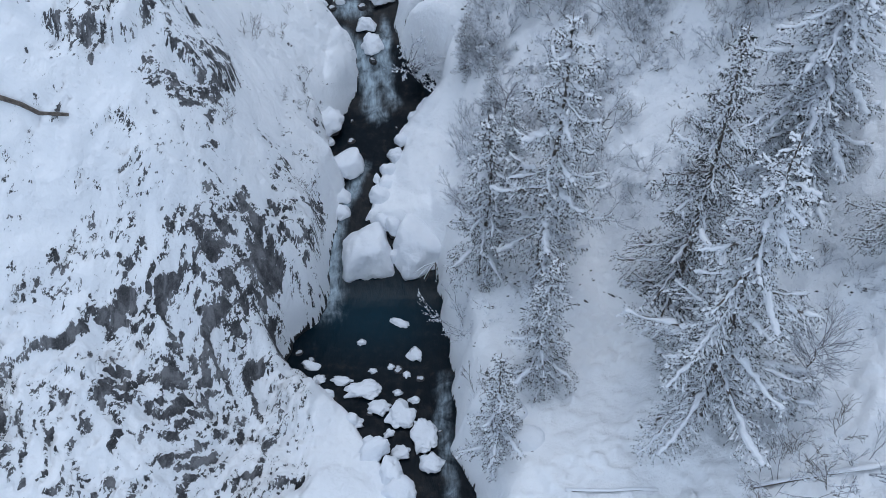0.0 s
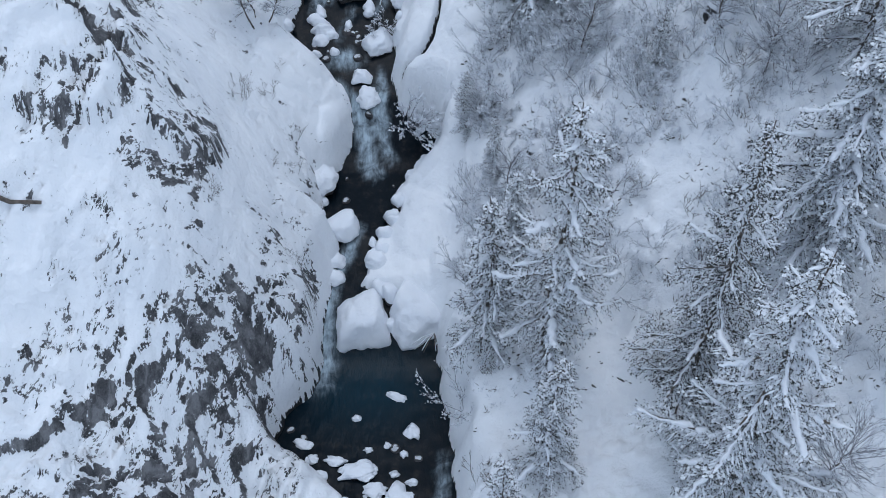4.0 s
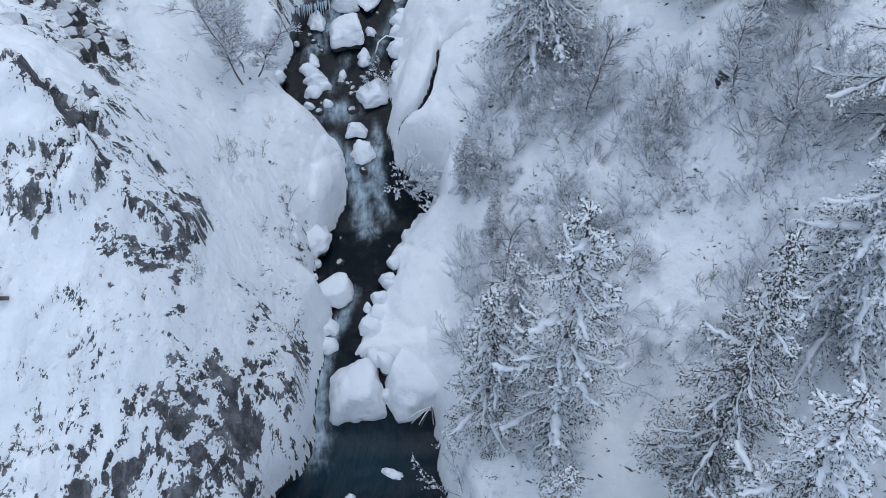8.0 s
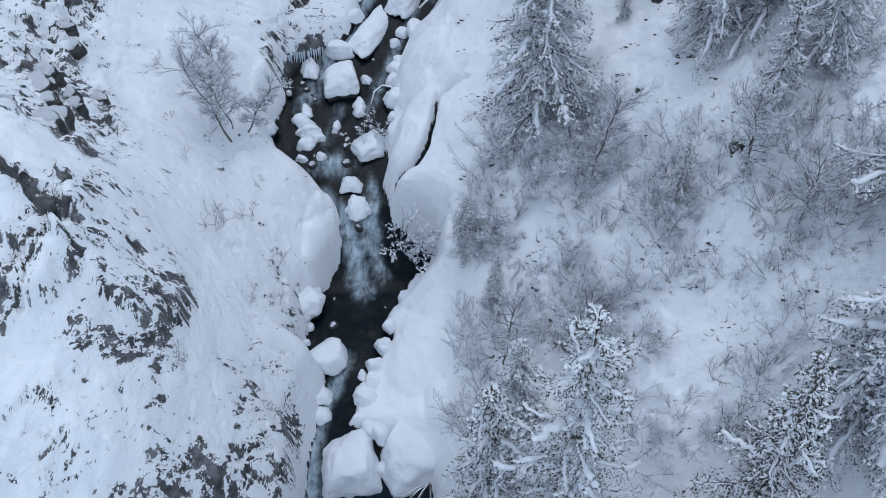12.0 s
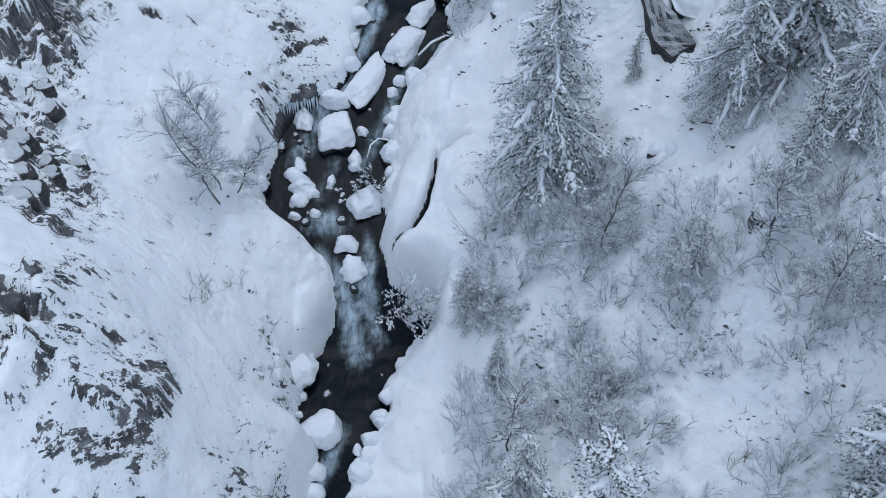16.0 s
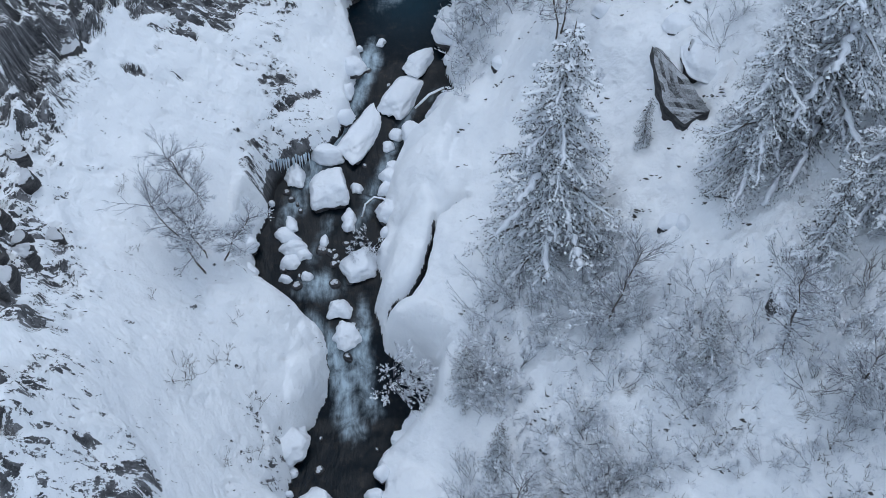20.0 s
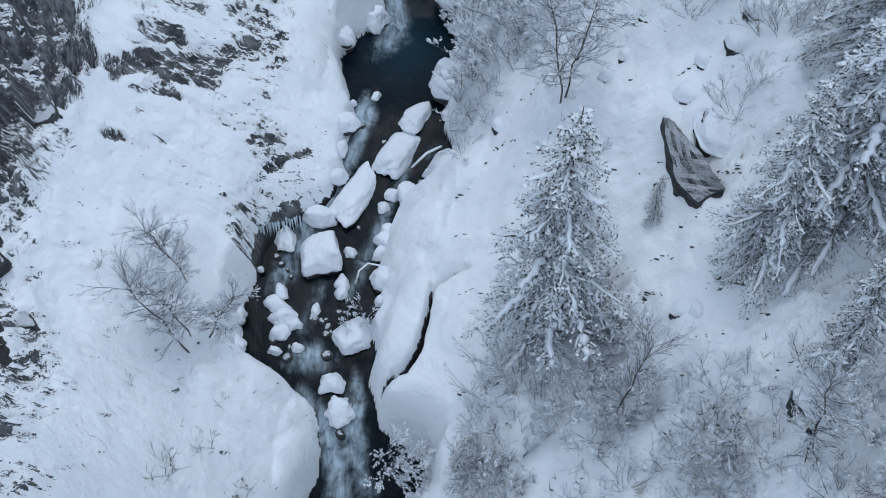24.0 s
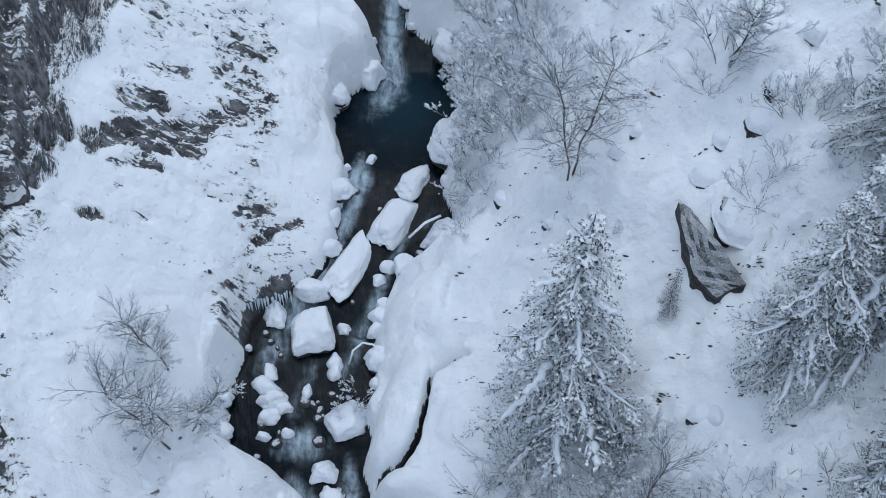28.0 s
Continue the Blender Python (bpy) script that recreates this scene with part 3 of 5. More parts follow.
# beyond the gorge the snow lies unbroken
FAR = np.maximum.reduce([1 - ease(9, 12.5, GY), 1 - ease(-23, -18.5, GX), ease(18.5, 23, GX), ease(68, 74, GY)])
HOLD, WET_SHADE = HOLD + (2.6 - HOLD) * FAR, WET_SHADE * (1 - FAR)
GZ = GZ + 0.25 * np.maximum(np.abs(GX) - 24, 0) + 0.05 * np.maximum(GY - 90, 0)
ground_mesh = sheet("ground", np.stack([GX, GY, GZ], -1).reshape(-1, 3), grid_faces(len(gx), len(gy)), GROUND)
for name, values in (("hold", HOLD), ("wet_shade", WET_SHADE)):
    ground_mesh.attributes.new(name, "FLOAT", "POINT").data.foreach_set("value", values.ravel().astype(np.float32))
ground_mesh.attributes.new("rock_grain", "FLOAT_VECTOR", "POINT").data.foreach_set("vector", GRAIN.reshape(-1).astype(np.float32))
ground = new("ground", ground_mesh)
tagged(ground, "snow-covered gorge slopes with bare streaked grey rock", "ground", kind="structure")


def level_of(x, y):
    """Height of the finished ground at one place."""
    i, j = np.searchsorted(gx, x) - 1, np.searchsorted(gy, y) - 1
    u, v = (x - gx[i]) / (gx[i + 1] - gx[i]), (y - gy[j]) / (gy[j + 1] - gy[j])
    return float((GZ[i, j] * (1 - u) + GZ[i + 1, j] * u) * (1 - v) + (GZ[i, j + 1] * (1 - u) + GZ[i + 1, j + 1] * u) * v)


# ---- the brook ----
bx, by = np.arange(-8, 2.6, 0.14), np.arange(11, 69, 0.14)
BX, BY = np.meshgrid(bx, by, indexing="ij")
BZ = brook_level(BY)
steep = np.gradient(brook_level(by), by)
RAPID = np.clip((steep - 0.3) / 0.6, 0, 1)[None, :] * (0.30 + 0.3 * rough(BX * 0.9, BY * 0.6, 3, 2))


def flow(points):
    """White water down a line of stations: x, y, half width, how white."""
    global RAPID
    for (ax, ay, aw, aa), (bx_, by_, bw, ba) in zip(points, points[1:]):
        t = np.clip(((BX - ax) * (bx_ - ax) + (BY - ay) * (by_ - ay)) / ((bx_ - ax) ** 2 + (by_ - ay) ** 2), 0, 1)
        off = np.hypot(BX - ax - t * (bx_ - ax), BY - ay - t * (by_ - ay)) / (aw + (bw - aw) * t)
        RAPID = np.maximum(RAPID, (aa + (ba - aa) * t) * np.exp(-off ** 2))


FLOWS = [
    [(-3.7, 33.6, 0.4, 0.7), (-4.1, 32.4, 0.4, 0.9), (-4.6, 31.4, 0.4, 0.9), (-4.95, 30.0, 0.4, 0.95), (-5.05, 28.9, 0.5, 1.0), (-5.2, 27.8, 0.8, 1.0), (-5.2, 26.9, 1.0, 0.6), (-4.9, 26.0, 0.9, 0.25)],
    [(-4.9, 40.6, 0.4, 0.7), (-4.05, 39.5, 0.5, 0.9), (-3.6, 38.4, 0.5, 1.0), (-3.5, 37.4, 0.6, 0.9), (-3.2, 36.8, 0.7, 0.8), (-3.3, 36.1, 0.5, 0.3)],
    [(-2.9, 41.4, 0.3, 0.5), (-2.9, 40.3, 0.5, 0.8), (-3.0, 39.2, 0.6, 0.9), (-2.7, 38.0, 0.45, 0.8), (-2.4, 37.4, 0.5, 0.6)],
    [(-2.85, 52.8, 0.3, 0.5), (-2.9, 51.6, 0.6, 1.0), (-3.2, 50.3, 0.42, 1.0), (-3.6, 49.2, 0.36, 0.9), (-4.1, 48.1, 0.4, 0.9), (-4.6, 47.4, 0.6, 1.0), (-5.4, 46.0, 0.6, 0.6), (-5.8, 45.2, 0.6, 0.8), (-6.2, 44.4, 0.5, 0.5), (-5.6, 43.2, 0.4, 0.4)],
    [(-5.3, 41.7, 0.5, 0.7), (-4.5, 41.9, 0.7, 0.9), (-3.8, 41.9, 0.5, 0.5)], [(-4.6, 43.6, 0.4, 0.5), (-4.4, 44.6, 0.4, 0.45), (-5.0, 42.8, 0.4, 0.5)], [(-1.1, 49.3, 0.3, 0.6), (-1.7, 48.0, 0.3, 0.5), (-2.1, 46.9, 0.4, 0.7), (-2.6, 45.8, 0.5, 0.6), (-3.2, 44.2, 0.4, 0.5)],
    [(-1.7, 60.5, 0.6, 0.9), (-1.8, 58.3, 0.5, 1.0), (-1.75, 57.2, 0.7, 1.0), (-2.1, 55.9, 0.8, 0.7), (-2.6, 54.9, 0.7, 0.35)], [(-1.75, 57.0, 0.5, 0.8), (-1.2, 55.9, 0.5, 0.35)], [(0.1, 23.4, 0.5, 0.5), (-0.1, 21.6, 0.5, 0.6), (0.2, 19.6, 0.5, 0.5), (0.4, 17.5, 0.5, 0.5)], [(0.3, 50.5, 0.4, 0.3), (-0.2, 49.8, 0.5, 0.4)]]
for line in FLOWS:
    flow(line)
DEEP = np.exp(-((BX + 3.2) / 3.0) ** 2 - ((BY - 26.6) / 2.0) ** 2) + np.exp(-((BX + 1.2) / 1.8) ** 2 - ((BY - 55.6) / 2.2) ** 2)
BZ = BZ + RAPID * 0.10 * rough(BX * 2.2, BY * 1.2, 3, 1) + 0.015 * rough(BX * 2, BY * 2, 2, 3)
brook_mesh = sheet("brook", np.stack([BX, BY, BZ], -1).reshape(-1, 3), grid_faces(len(bx), len(by)), WATER)
for name, values in (("rapids", RAPID), ("deep", np.clip(DEEP, 0, 1))):
    brook_mesh.attributes.new(name, "FLOAT", "POINT").data.foreach_set("value", values.ravel().astype(np.float32))
tagged(new("brook", brook_mesh), "dark teal mountain brook with white cascades", "water", kind="structure")


# ---- boulders under their snow ----
def ball(detail):
    bm = bmesh.new()
    bmesh.ops.create_icosphere(bm, subdivisions=detail, radius=1)
    v, f = np.array([p.co for p in bm.verts]), [[q.index for q in face.verts] for face in bm.faces]
    bm.free()
    return v, f


BALLS = {d: ball(d) for d in (1, 2, 3, 4)}


def knobby(v, seed, scale, octaves=4):
    at = Vector((seed * 7.13, seed * 3.71, seed * 1.37))
    return np.array([noise.fractal(Vector(p) * scale + at, 0.9, 2.1, octaves) for p in v])


def hewn(v, seed, power, flat_top=0.8, sides=6):
    """A ball cut by planes, with its edges worn: power sets how sharp they are."""
    rng = random.Random(seed)
    planes, a = [], rng.uniform(0, 6.28)
    if sides == 4:
        a = rng.uniform(-0.12, 0.12)
    for k in range(sides):
        a += 6.283 / sides * (rng.uniform(0.95, 1.05) if sides == 4 else rng.uniform(0.75, 1.25))
        planes.append((Vector((math.cos(a), math.sin(a), rng.uniform(0.0, 0.25))).normalized(), rng.uniform(0.84, 1.0) if sides == 4 else rng.uniform(0.76, 1.0)))
    planes += [(Vector((rng.uniform(-0.3, 0.3), rng.uniform(-0.3, 0.3), 1)).normalized(), flat_top), (Vector((0, 0, -1)), 0.8)]
    planes += [(Vector((rng.uniform(-1, 1), rng.uniform(-1, 1), rng.uniform(0.3, 0.9))).normalized(), rng.uniform(0.85, 1.05)) for k in range(2)]
    total = np.zeros(len(v))
    for n, d in planes:
        total += np.maximum(v @ np.array(n), 0) ** power / d ** power
    return v * (total + 1e-9)[:, None] ** (-1 / power)


def boulder(x, y, z, sx, sy, sz, turn, cap, label, group="", seed=1, category="boulder", body_material=None, detail=4, power=10, sides=6, lobes=0.12, rim=0.2, ragged=2):
    """A stone in the water with a block of snow on it; z is its foot, rim the share of bare stone below the snow."""
    detail = detail if max(sx, sy) > 1.0 else 3
    root = thing("boulder", pose(x, y, z, 0, 0, turn), label, category, group)
    v, f = BALLS[detail]
    shape = hewn(v, seed, power, 0.85, sides)
    wide = (1 + lobes * knobby(shape * np.array([1, 1, 0.35]), seed + 40, 1.5 + 0.25 * (ragged - 2), ragged))[:, None]
    body = shape * wide * (1 + 0.08 * knobby(shape, seed, 2.2, 4)[:, None])
    body = body * np.array([sx / 2 * 0.86, sy / 2 * 0.86, sz * 0.5]) + np.array([0, 0, sz * 0.2])
    part("stone", sheet("stone", body, BALLS[detail][1], body_material or BARE_ROCK), root, "wet dark grey stone")
    lid = shape * wide * (1 + 0.08 * knobby(shape, seed + 80, 2.6, 4)[:, None] + 0.03 * knobby(shape, seed + 90, 7, 3)[:, None])
    top, bottom = sz * 0.8 + cap, sz * rim
    lid[:, 2] = (lid[:, 2] / 0.85 + 1) / 2
    lean = (0.10 if sides == 4 else 0.2) * (lid[:, 0] * math.sin(seed * 2.3) + lid[:, 1] * math.cos(seed * 1.7)) * np.clip(lid[:, 2], 0, 1)
    taper = 1.05 - 0.16 * np.clip(lid[:, 2], 0, 1)
    lid = np.stack([lid[:, 0] * sx / 2 * taper, lid[:, 1] * sy / 2 * taper, bottom + (top - bottom) * (lid[:, 2] + lean)], -1)
    part("snow_cap", sheet("snow_cap", lid, f, SNOW), root, "thick white snow cap")
    return root


IN_THE_BROOK = [  # x, y, foot, width, depth, height, turn
    (-3.45, 29.6, 0.02, 2.35, 2.6, 1.9, 4), (-1.05, 29.9, 0.10, 2.3, 3.2, 2.1, -8), (-2.15, 29.3, 0.3, 0.7, 0.8, 0.9, 20), (-2.2, 30.4, 1.2, 0.8, 0.9, 0.9, 50), (-2.5, 33.0, 2.2, 0.9, 0.6, 0.7, 10), (-2.2, 33.9, 2.3, 0.8, 0.55, 0.7, -15), (-2.6, 32.3, 1.9, 1.0, 0.6, 0.6, 15), (-2.0, 34.8, 2.4, 0.7, 0.6, 0.6, 40), (-4.45, 33.50, 2.06, 1.50, 1.60, 0.95, 18), (-4.72, 32.01, 1.60, 0.95, 0.99, 0.55, 0),
    (-4.67, 31.25, 1.30, 0.85, 0.89, 0.5, 0), (-4.40, 45.75, 5.82, 1.55, 1.75, 1.0, 6), (-4.48, 47.25, 6.25, 1.35, 0.95, 0.85, 0), (-3.55, 44.66, 5.51, 0.62, 0.69, 0.35, 20),
    (-3.02, 48.38, 6.50, 1.18, 3.0, 0.80, -26), (-1.48, 49.95, 7.10, 1.35, 2.5, 0.85, -26), (-0.72, 51.55, 7.75, 0.95, 1.9, 0.60, -34), (-2.43, 52.53, 8.0, 0.36, 0.55, 0.22, -35),
    (-1.67, 48.16, 6.70, 0.83, 0.45, 0.42, 0), (-2.03, 47.72, 6.5, 0.54, 0.56, 0.30, 0), (-0.10, 49.07, 7.1, 0.84, 0.42, 0.40, 35),
    (-5.89, 44.28, 5.42, 0.52, 0.72, 0.40, 10), (-6.10, 43.82, 5.3, 0.95, 0.75, 0.46, -20), (-5.72, 43.40, 5.12, 1.10, 0.78, 0.50, 15), (-5.38, 43.1, 5.0, 0.85, 0.55, 0.42, -10), (-5.80, 42.80, 4.95, 0.85, 0.55, 0.38, 25), (-6.00, 42.10, 4.75, 0.6, 0.36, 0.28, 0), (-3.55, 44.25, 5.5, 0.5, 0.75, 0.35, 25),
    (-5.15, 42.18, 4.8, 0.51, 0.34, 0.28, 0), (-4.52, 43.63, 5.25, 0.40, 0.57, 0.25, 0), (-3.09, 42.61, 4.80, 1.40, 1.5, 0.85, 10), (-3.76, 40.90, 4.33, 1.08, 0.75, 0.62, 20),
    (-3.52, 39.95, 3.80, 0.92, 1.1, 0.70, 28), (-5.84, 46.50, 6.0, 0.87, 1.06, 0.50, 0), (-3.29, 45.95, 5.87, 0.50, 0.43, 0.28, 0)]
for k, (x, y, z, sx, sy, sz, turn) in enumerate(IN_THE_BROOK):
    size = "large" if sx > 1.3 else "small"
    boulder(x, y, z, sx, sy, sz, turn, 0.10 + 0.08 * min(sx, sy), size + " dark boulder in the brook under a block of snow", "boulders in the brook", k + 1, sides=4 if k in (0, 11, 14, 15) else 5, power=10 if sx > 1.1 else 6, rim=0.06 if k < 2 else 0.16, lobes=0.07 if sx > 1.1 else 0.24)

IN_THE_POOL = [
    (-1.89, 26.17, 0.95, 0.40, -25), (-3.54, 25.16, 0.40, 0.34, 0), (-5.68, 23.97, 0.88, 0.42, -10), (-1.19, 24.53, 0.6, 0.85, 30), (-2.22, 23.91, 0.34, 0.28, 0), (-2.99, 23.71, 0.39, 0.25, 0),
    (-1.54, 23.52, 0.34, 0.34, 0), (-3.29, 22.73, 1.75, 0.96, 10), (-4.28, 23.18, 0.97, 0.5, 0), (-2.68, 21.88, 1.00, 0.7, 0), (-1.68, 21.46, 1.3, 1.3, 20), (-0.73, 20.6, 1.1, 1.8, 15),
    (-1.69, 19.83, 0.79, 0.67, 0), (-0.45, 19.3, 0.93, 0.93, 0), (-4.94, 22.42, 0.91, 0.67, 0), (-2.95, 20.10, 0.61, 0.36, 0), (-1.9, 22.6, 0.4, 0.35, 0), (-2.2, 20.7, 0.5, 0.4, 30), (-1.2, 22.3, 0.5, 0.3, 10), (-5.2, 23.3, 0.5, 0.4, 0), (-3.6, 21.2, 0.7, 0.45, 15)]
for k, (x, y, sx, sy, turn) in enumerate(IN_THE_POOL):
    boulder(x, y, -0.16, sx, sy, 0.16 + 0.14 * min(sx, sy), turn, 0.06 + 0.10 * min(sx, sy), "low stone in the pool with a snow cap", "stones in the pool", k + 60, lobes=0.42, power=6, rim=0.5, ragged=3)

# stones and snow pillows that fringe the shores
rng = random.Random(5)
for k in range(64):
    y = 17.5 + 43.5 * (k + rng.random()) / 64
    w, e = (float(q) for q in shores(np.array(y)))
    east_side = rng.random() < 0.6
    lip = float(np.interp(y, LIP_Y, LIP_E if east_side else LIP_W))
    if lip > 2.6 or 36.6 < y < 41.5:
        continue
    size = rng.uniform(0.4, 1.5) ** 1.3
    x = e + size * rng.uniform(0.05, 0.4) if east_side else w - size * rng.uniform(0.05, 0.4)
    boulder(x, y, float(brook_level(y)) + rng.uniform(-0.1, 0.4) * min(lip, 1.5), size, size * rng.uniform(0.5, 1.1), size * rng.uniform(0.4, 0.65), rng.uniform(0, 180), 0.10 + 0.14 * size,
            "shore stone at the brook's edge under snow", "stones along the shore", 200 + k, power=7, lobes=0.22)
# bare wet stones that just break the water
for k in range(46):
    y = rng.choice((rng.uniform(40.5, 47), rng.uniform(19, 25), rng.uniform(34, 52)))
    w, e = (float(q) for q in shores(np.array(y)))
    x, size = rng.uniform(w + 0.3, e - 0.3), rng.uniform(0.2, 0.55)
    v, f = BALLS[2]
    me = sheet("stone", hewn(v, 400 + k, 9) * np.array([size / 2, size / 2 * rng.uniform(0.6, 1.2), size * 0.3]), f, BARE_ROCK)
    ob = new("wet_stone", me)
    ob.matrix_world = pose(x, y, float(brook_level(y)) - 0.02, 0, 0, rng.uniform(0, 180))
    tagged(ob, "bare wet brown stone breaking the water", "stone", "wet stones in the brook")



# ---- trees ----
class Pile:
    """Gathers small solids into one mesh."""

    def __init__(self):
        self.v, self.f = [], []

    def spindle(self, a, b, r, flat=1.0, swell=0.4):
        """A slim pointed solid from a to b, 8 triangles."""
        d = b - a
        side = d.cross(Vector((0, 0, 1)))
        side = side.normalized() if side.length > 1e-6 else Vector((1, 0, 0))
        up = side.cross(d).normalized()
        c, n = a + d * swell, len(self.v)
        self.v += [a, c + side * r, c + up * r * flat, c - side * r, c - up * r * flat, b]
        for k in range(4):
            p, q = n + 1 + k, n + 1 + (k + 1) % 4
            self.f += [(n, q, p), (n + 5, p, q)]

    def blade(self, a, b, r, rng):
        """A flat tuft of needles: one four-cornered leaf, turned at random."""
        d = b - a
        side = d.cross(Vector((rng.uniform(-1, 1), rng.uniform(-1, 1), rng.uniform(-1, 1))))
        side = side.normalized() * r if side.length > 1e-6 else Vector((r, 0, 0))
        c, n = a + d * 0.45, len(self.v)
        self.v += [a, c + side, b, c - side]
        self.f.append((n, n + 1, n + 2, n + 3))

    def tube(self, points, radii, sides=5, squash=1.0):
        n = len(self.v)
        for i, p in enumerate(points):
            d = (points[min(i + 1, len(points) - 1)] - points[max(i - 1, 0)]).normalized()
            side = d.cross(Vector((0.13, 0.09, 1))).normalized()
            up = side.cross(d)
            for k in range(sides):
                t = 2 * math.pi * k / sides
                self.v.append(p + (side * math.cos(t) + up * math.sin(t) * squash) * radii[i])
        for i in range(len(points) - 1):
            for k in range(sides):
                a, b = n + i * sides + k, n + i * sides + (k + 1) % sides
                self.f.append((a, b, b + sides, a + sides))
        self.f += [tuple(range(n + sides - 1, n - 1, -1)), tuple(range(len(self.v) - sides, len(self.v)))]

    def cap(self, at, r, flat, rng):
        """A small pat of snow: four sides up to an off-centre top."""
        n, t = len(self.v), rng.uniform(0, 1.57)
        for k in range(4):
            q = r * rng.uniform(0.6, 1.35)
            self.v.append(at + Vector((math.cos(t + 1.571 * k) * q, math.sin(t + 1.571 * k) * q, -r * flat * rng.uniform(0.2, 0.7))))
        self.v.append(at + Vector((rng.uniform(-0.3, 0.3) * r, rng.uniform(-0.3, 0.3) * r, r * flat)))
        for k in range(4):
            self.f.append((n + k, n + (k + 1) % 4, n + 4))

    def lump(self, at, rx, ry, rz, turn, rng):
        v, f = BALLS[1]
        n = len(self.v)
        ct, st = math.cos(turn), math.sin(turn)
        for p in v:
            k = 1 + rng.uniform(-0.4, 0.3)
            x, y, z = p[0] * rx * k, p[1] * ry * k, p[2] * rz * k
            self.v.append(at + Vector((x * ct - y * st, x * st + y * ct, z)))
        self.f += [tuple(n + i for i in face) for face in f]

    def mesh(self, name, material, smooth=False):
        return sheet(name, [tuple(p) for p in self.v], self.f, material, smooth)


def spruce_meshes(seed, tall, spread, count, droop=0.55, load=1.0, bare=0.06, dark=0.5, shape=0.9, fat=1.0, pats=1.0):
    """Trunk, needles, rime and snow of a spruce with hanging, snow-laden branches."""
    rng = random.Random(seed)
    trunk, green, white, rime = Pile(), Pile(), Pile(), Pile()
    bend = [Vector((0.10 * math.sin(seed + k * 0.7), 0.10 * math.cos(seed * 2 + k * 0.6), tall * k / 8)) for k in range(9)]
    trunk.tube(bend, [0.011 * tall * (1 - k / 8.2) + 0.010 for k in range(9)], 7)

    def spine(h):
        s = min(max(h / tall * 8, 0), 7.999)
        return bend[int(s)].lerp(bend[int(s) + 1], s - int(s))

    turn = 0.0
    for i in range(count):
        q = (i + 0.5) / count
        h = tall * (bare + (0.985 - bare) * q)
        rel = (h / tall - bare) / (1 - bare)
        length = (spread * (1 - rel) ** shape * rng.choice((0.55, 0.8, 0.95, 1.05, 1.2)) * rng.uniform(0.9, 1.08) + 0.12) * (0.75 if rel < 0.1 else 1)
        turn += 2.399 + rng.uniform(-0.4, 0.4)
        out = Vector((math.cos(turn), math.sin(turn), 0))
        across = Vector((-out.y, out.x, 0))
        curl = rng.uniform(-0.18, 0.18)
        start = spine(h)
        fall = droop * rng.uniform(0.7, 1.3) * (0.6 + 0.55 * (1 - rel))
        line = []
        for k in range(8):
            s = k / 7
            line.append(start + out * length * (s - 0.14 * s * s) + across * length * curl * s * s + Vector((rng.uniform(-0.03, 0.03), rng.uniform(-0.03, 0.03), length * (0.16 * s - fall * s ** 1.5 + 0.20 * s ** 4) + rng.uniform(-0.03, 0.03))))
        trunk.tube(line[::2] + [line[-1]], [0.04 * (1 - k / 5) * (0.4 + length / 3) + 0.006 for k in range(5)], 3)
        thick = 0.8 * (0.045 + 0.06 * length / max(spread, 1) + 0.03 * rng.random() ** 2) * load * fat * (0.45 + 0.55 * min(1, length / 1.3))
        # snow along the bough: uneven, broken here and there
        stations, much = 8 + int(length * 4), rng.uniform(0.5, 1.0)
        fine, radii = [], []
        for k in range(stations):
            f = 7 * k / (stations - 1) * 0.999
            much = min(max(much + rng.uniform(-0.35, 0.35), 0.4), 1.25)
            radii.append(thick * (0.12 if rng.random() < 0.09 else much) * (1 - 0.45 * (k / stations) ** 2))
            fine.append(line[int(f)].lerp(line[int(f) + 1], f - int(f)) + across * rng.uniform(-0.55, 0.55) * radii[-1] + Vector((0, 0, 0.55 * radii[-1])))
        white.tube(fine, radii, 4, 0.8)
        n = max(5, int(6 + 9 * length))
        for j in range(n):
            s = 0.01 + 0.99 * (j + rng.random() * 0.7) / n
            k = min(int(s * 7), 6)
            base = line[k].lerp(line[k + 1], min(s * 7 - k, 1))
            for sign in (-1, 1):
                reach = min((0.36 * length * (1 - s) ** 0.6 + 0.13) * rng.uniform(0.5, 1.25), 0.8)
                way = (across * sign * rng.uniform(0.5, 1) + out * rng.uniform(0.3, 1.0) + Vector((0, 0, -rng.uniform(0.1, 0.8)))).normalized()
                tip = base + way * reach
                for k2 in range(4 + int(reach * 11)):
                    a = base.lerp(tip, rng.random())
                    stray = Vector((rng.uniform(-1, 1), rng.uniform(-1, 1), rng.uniform(-1.3, 0.35)))
                    (green if rng.random() < dark else rime).blade(a, a + (way * 0.7 + stray).normalized() * rng.uniform(0.05, 0.12), rng.uniform(0.010, 0.019), rng)
                # pats of snow caught on the side shoots, thicker towards their ends
                if rng.random() < 0.5 * load:
                    lift = Vector((0, 0, 0.03))
                    if reach > 0.22:
                        f = rng.uniform(0.0, 0.3)
                        white.spindle(base.lerp(tip, f) + lift, base.lerp(tip, f + rng.uniform(0.45, 0.85)) + lift, rng.uniform(0.016, 0.032) * fat, 0.8, rng.uniform(0.3, 0.75))
                    for k2 in range(int(pats * rng.randint(1, 1 + int(reach * 4)) + rng.random())):
                        f = rng.uniform(0.2, 1.05)
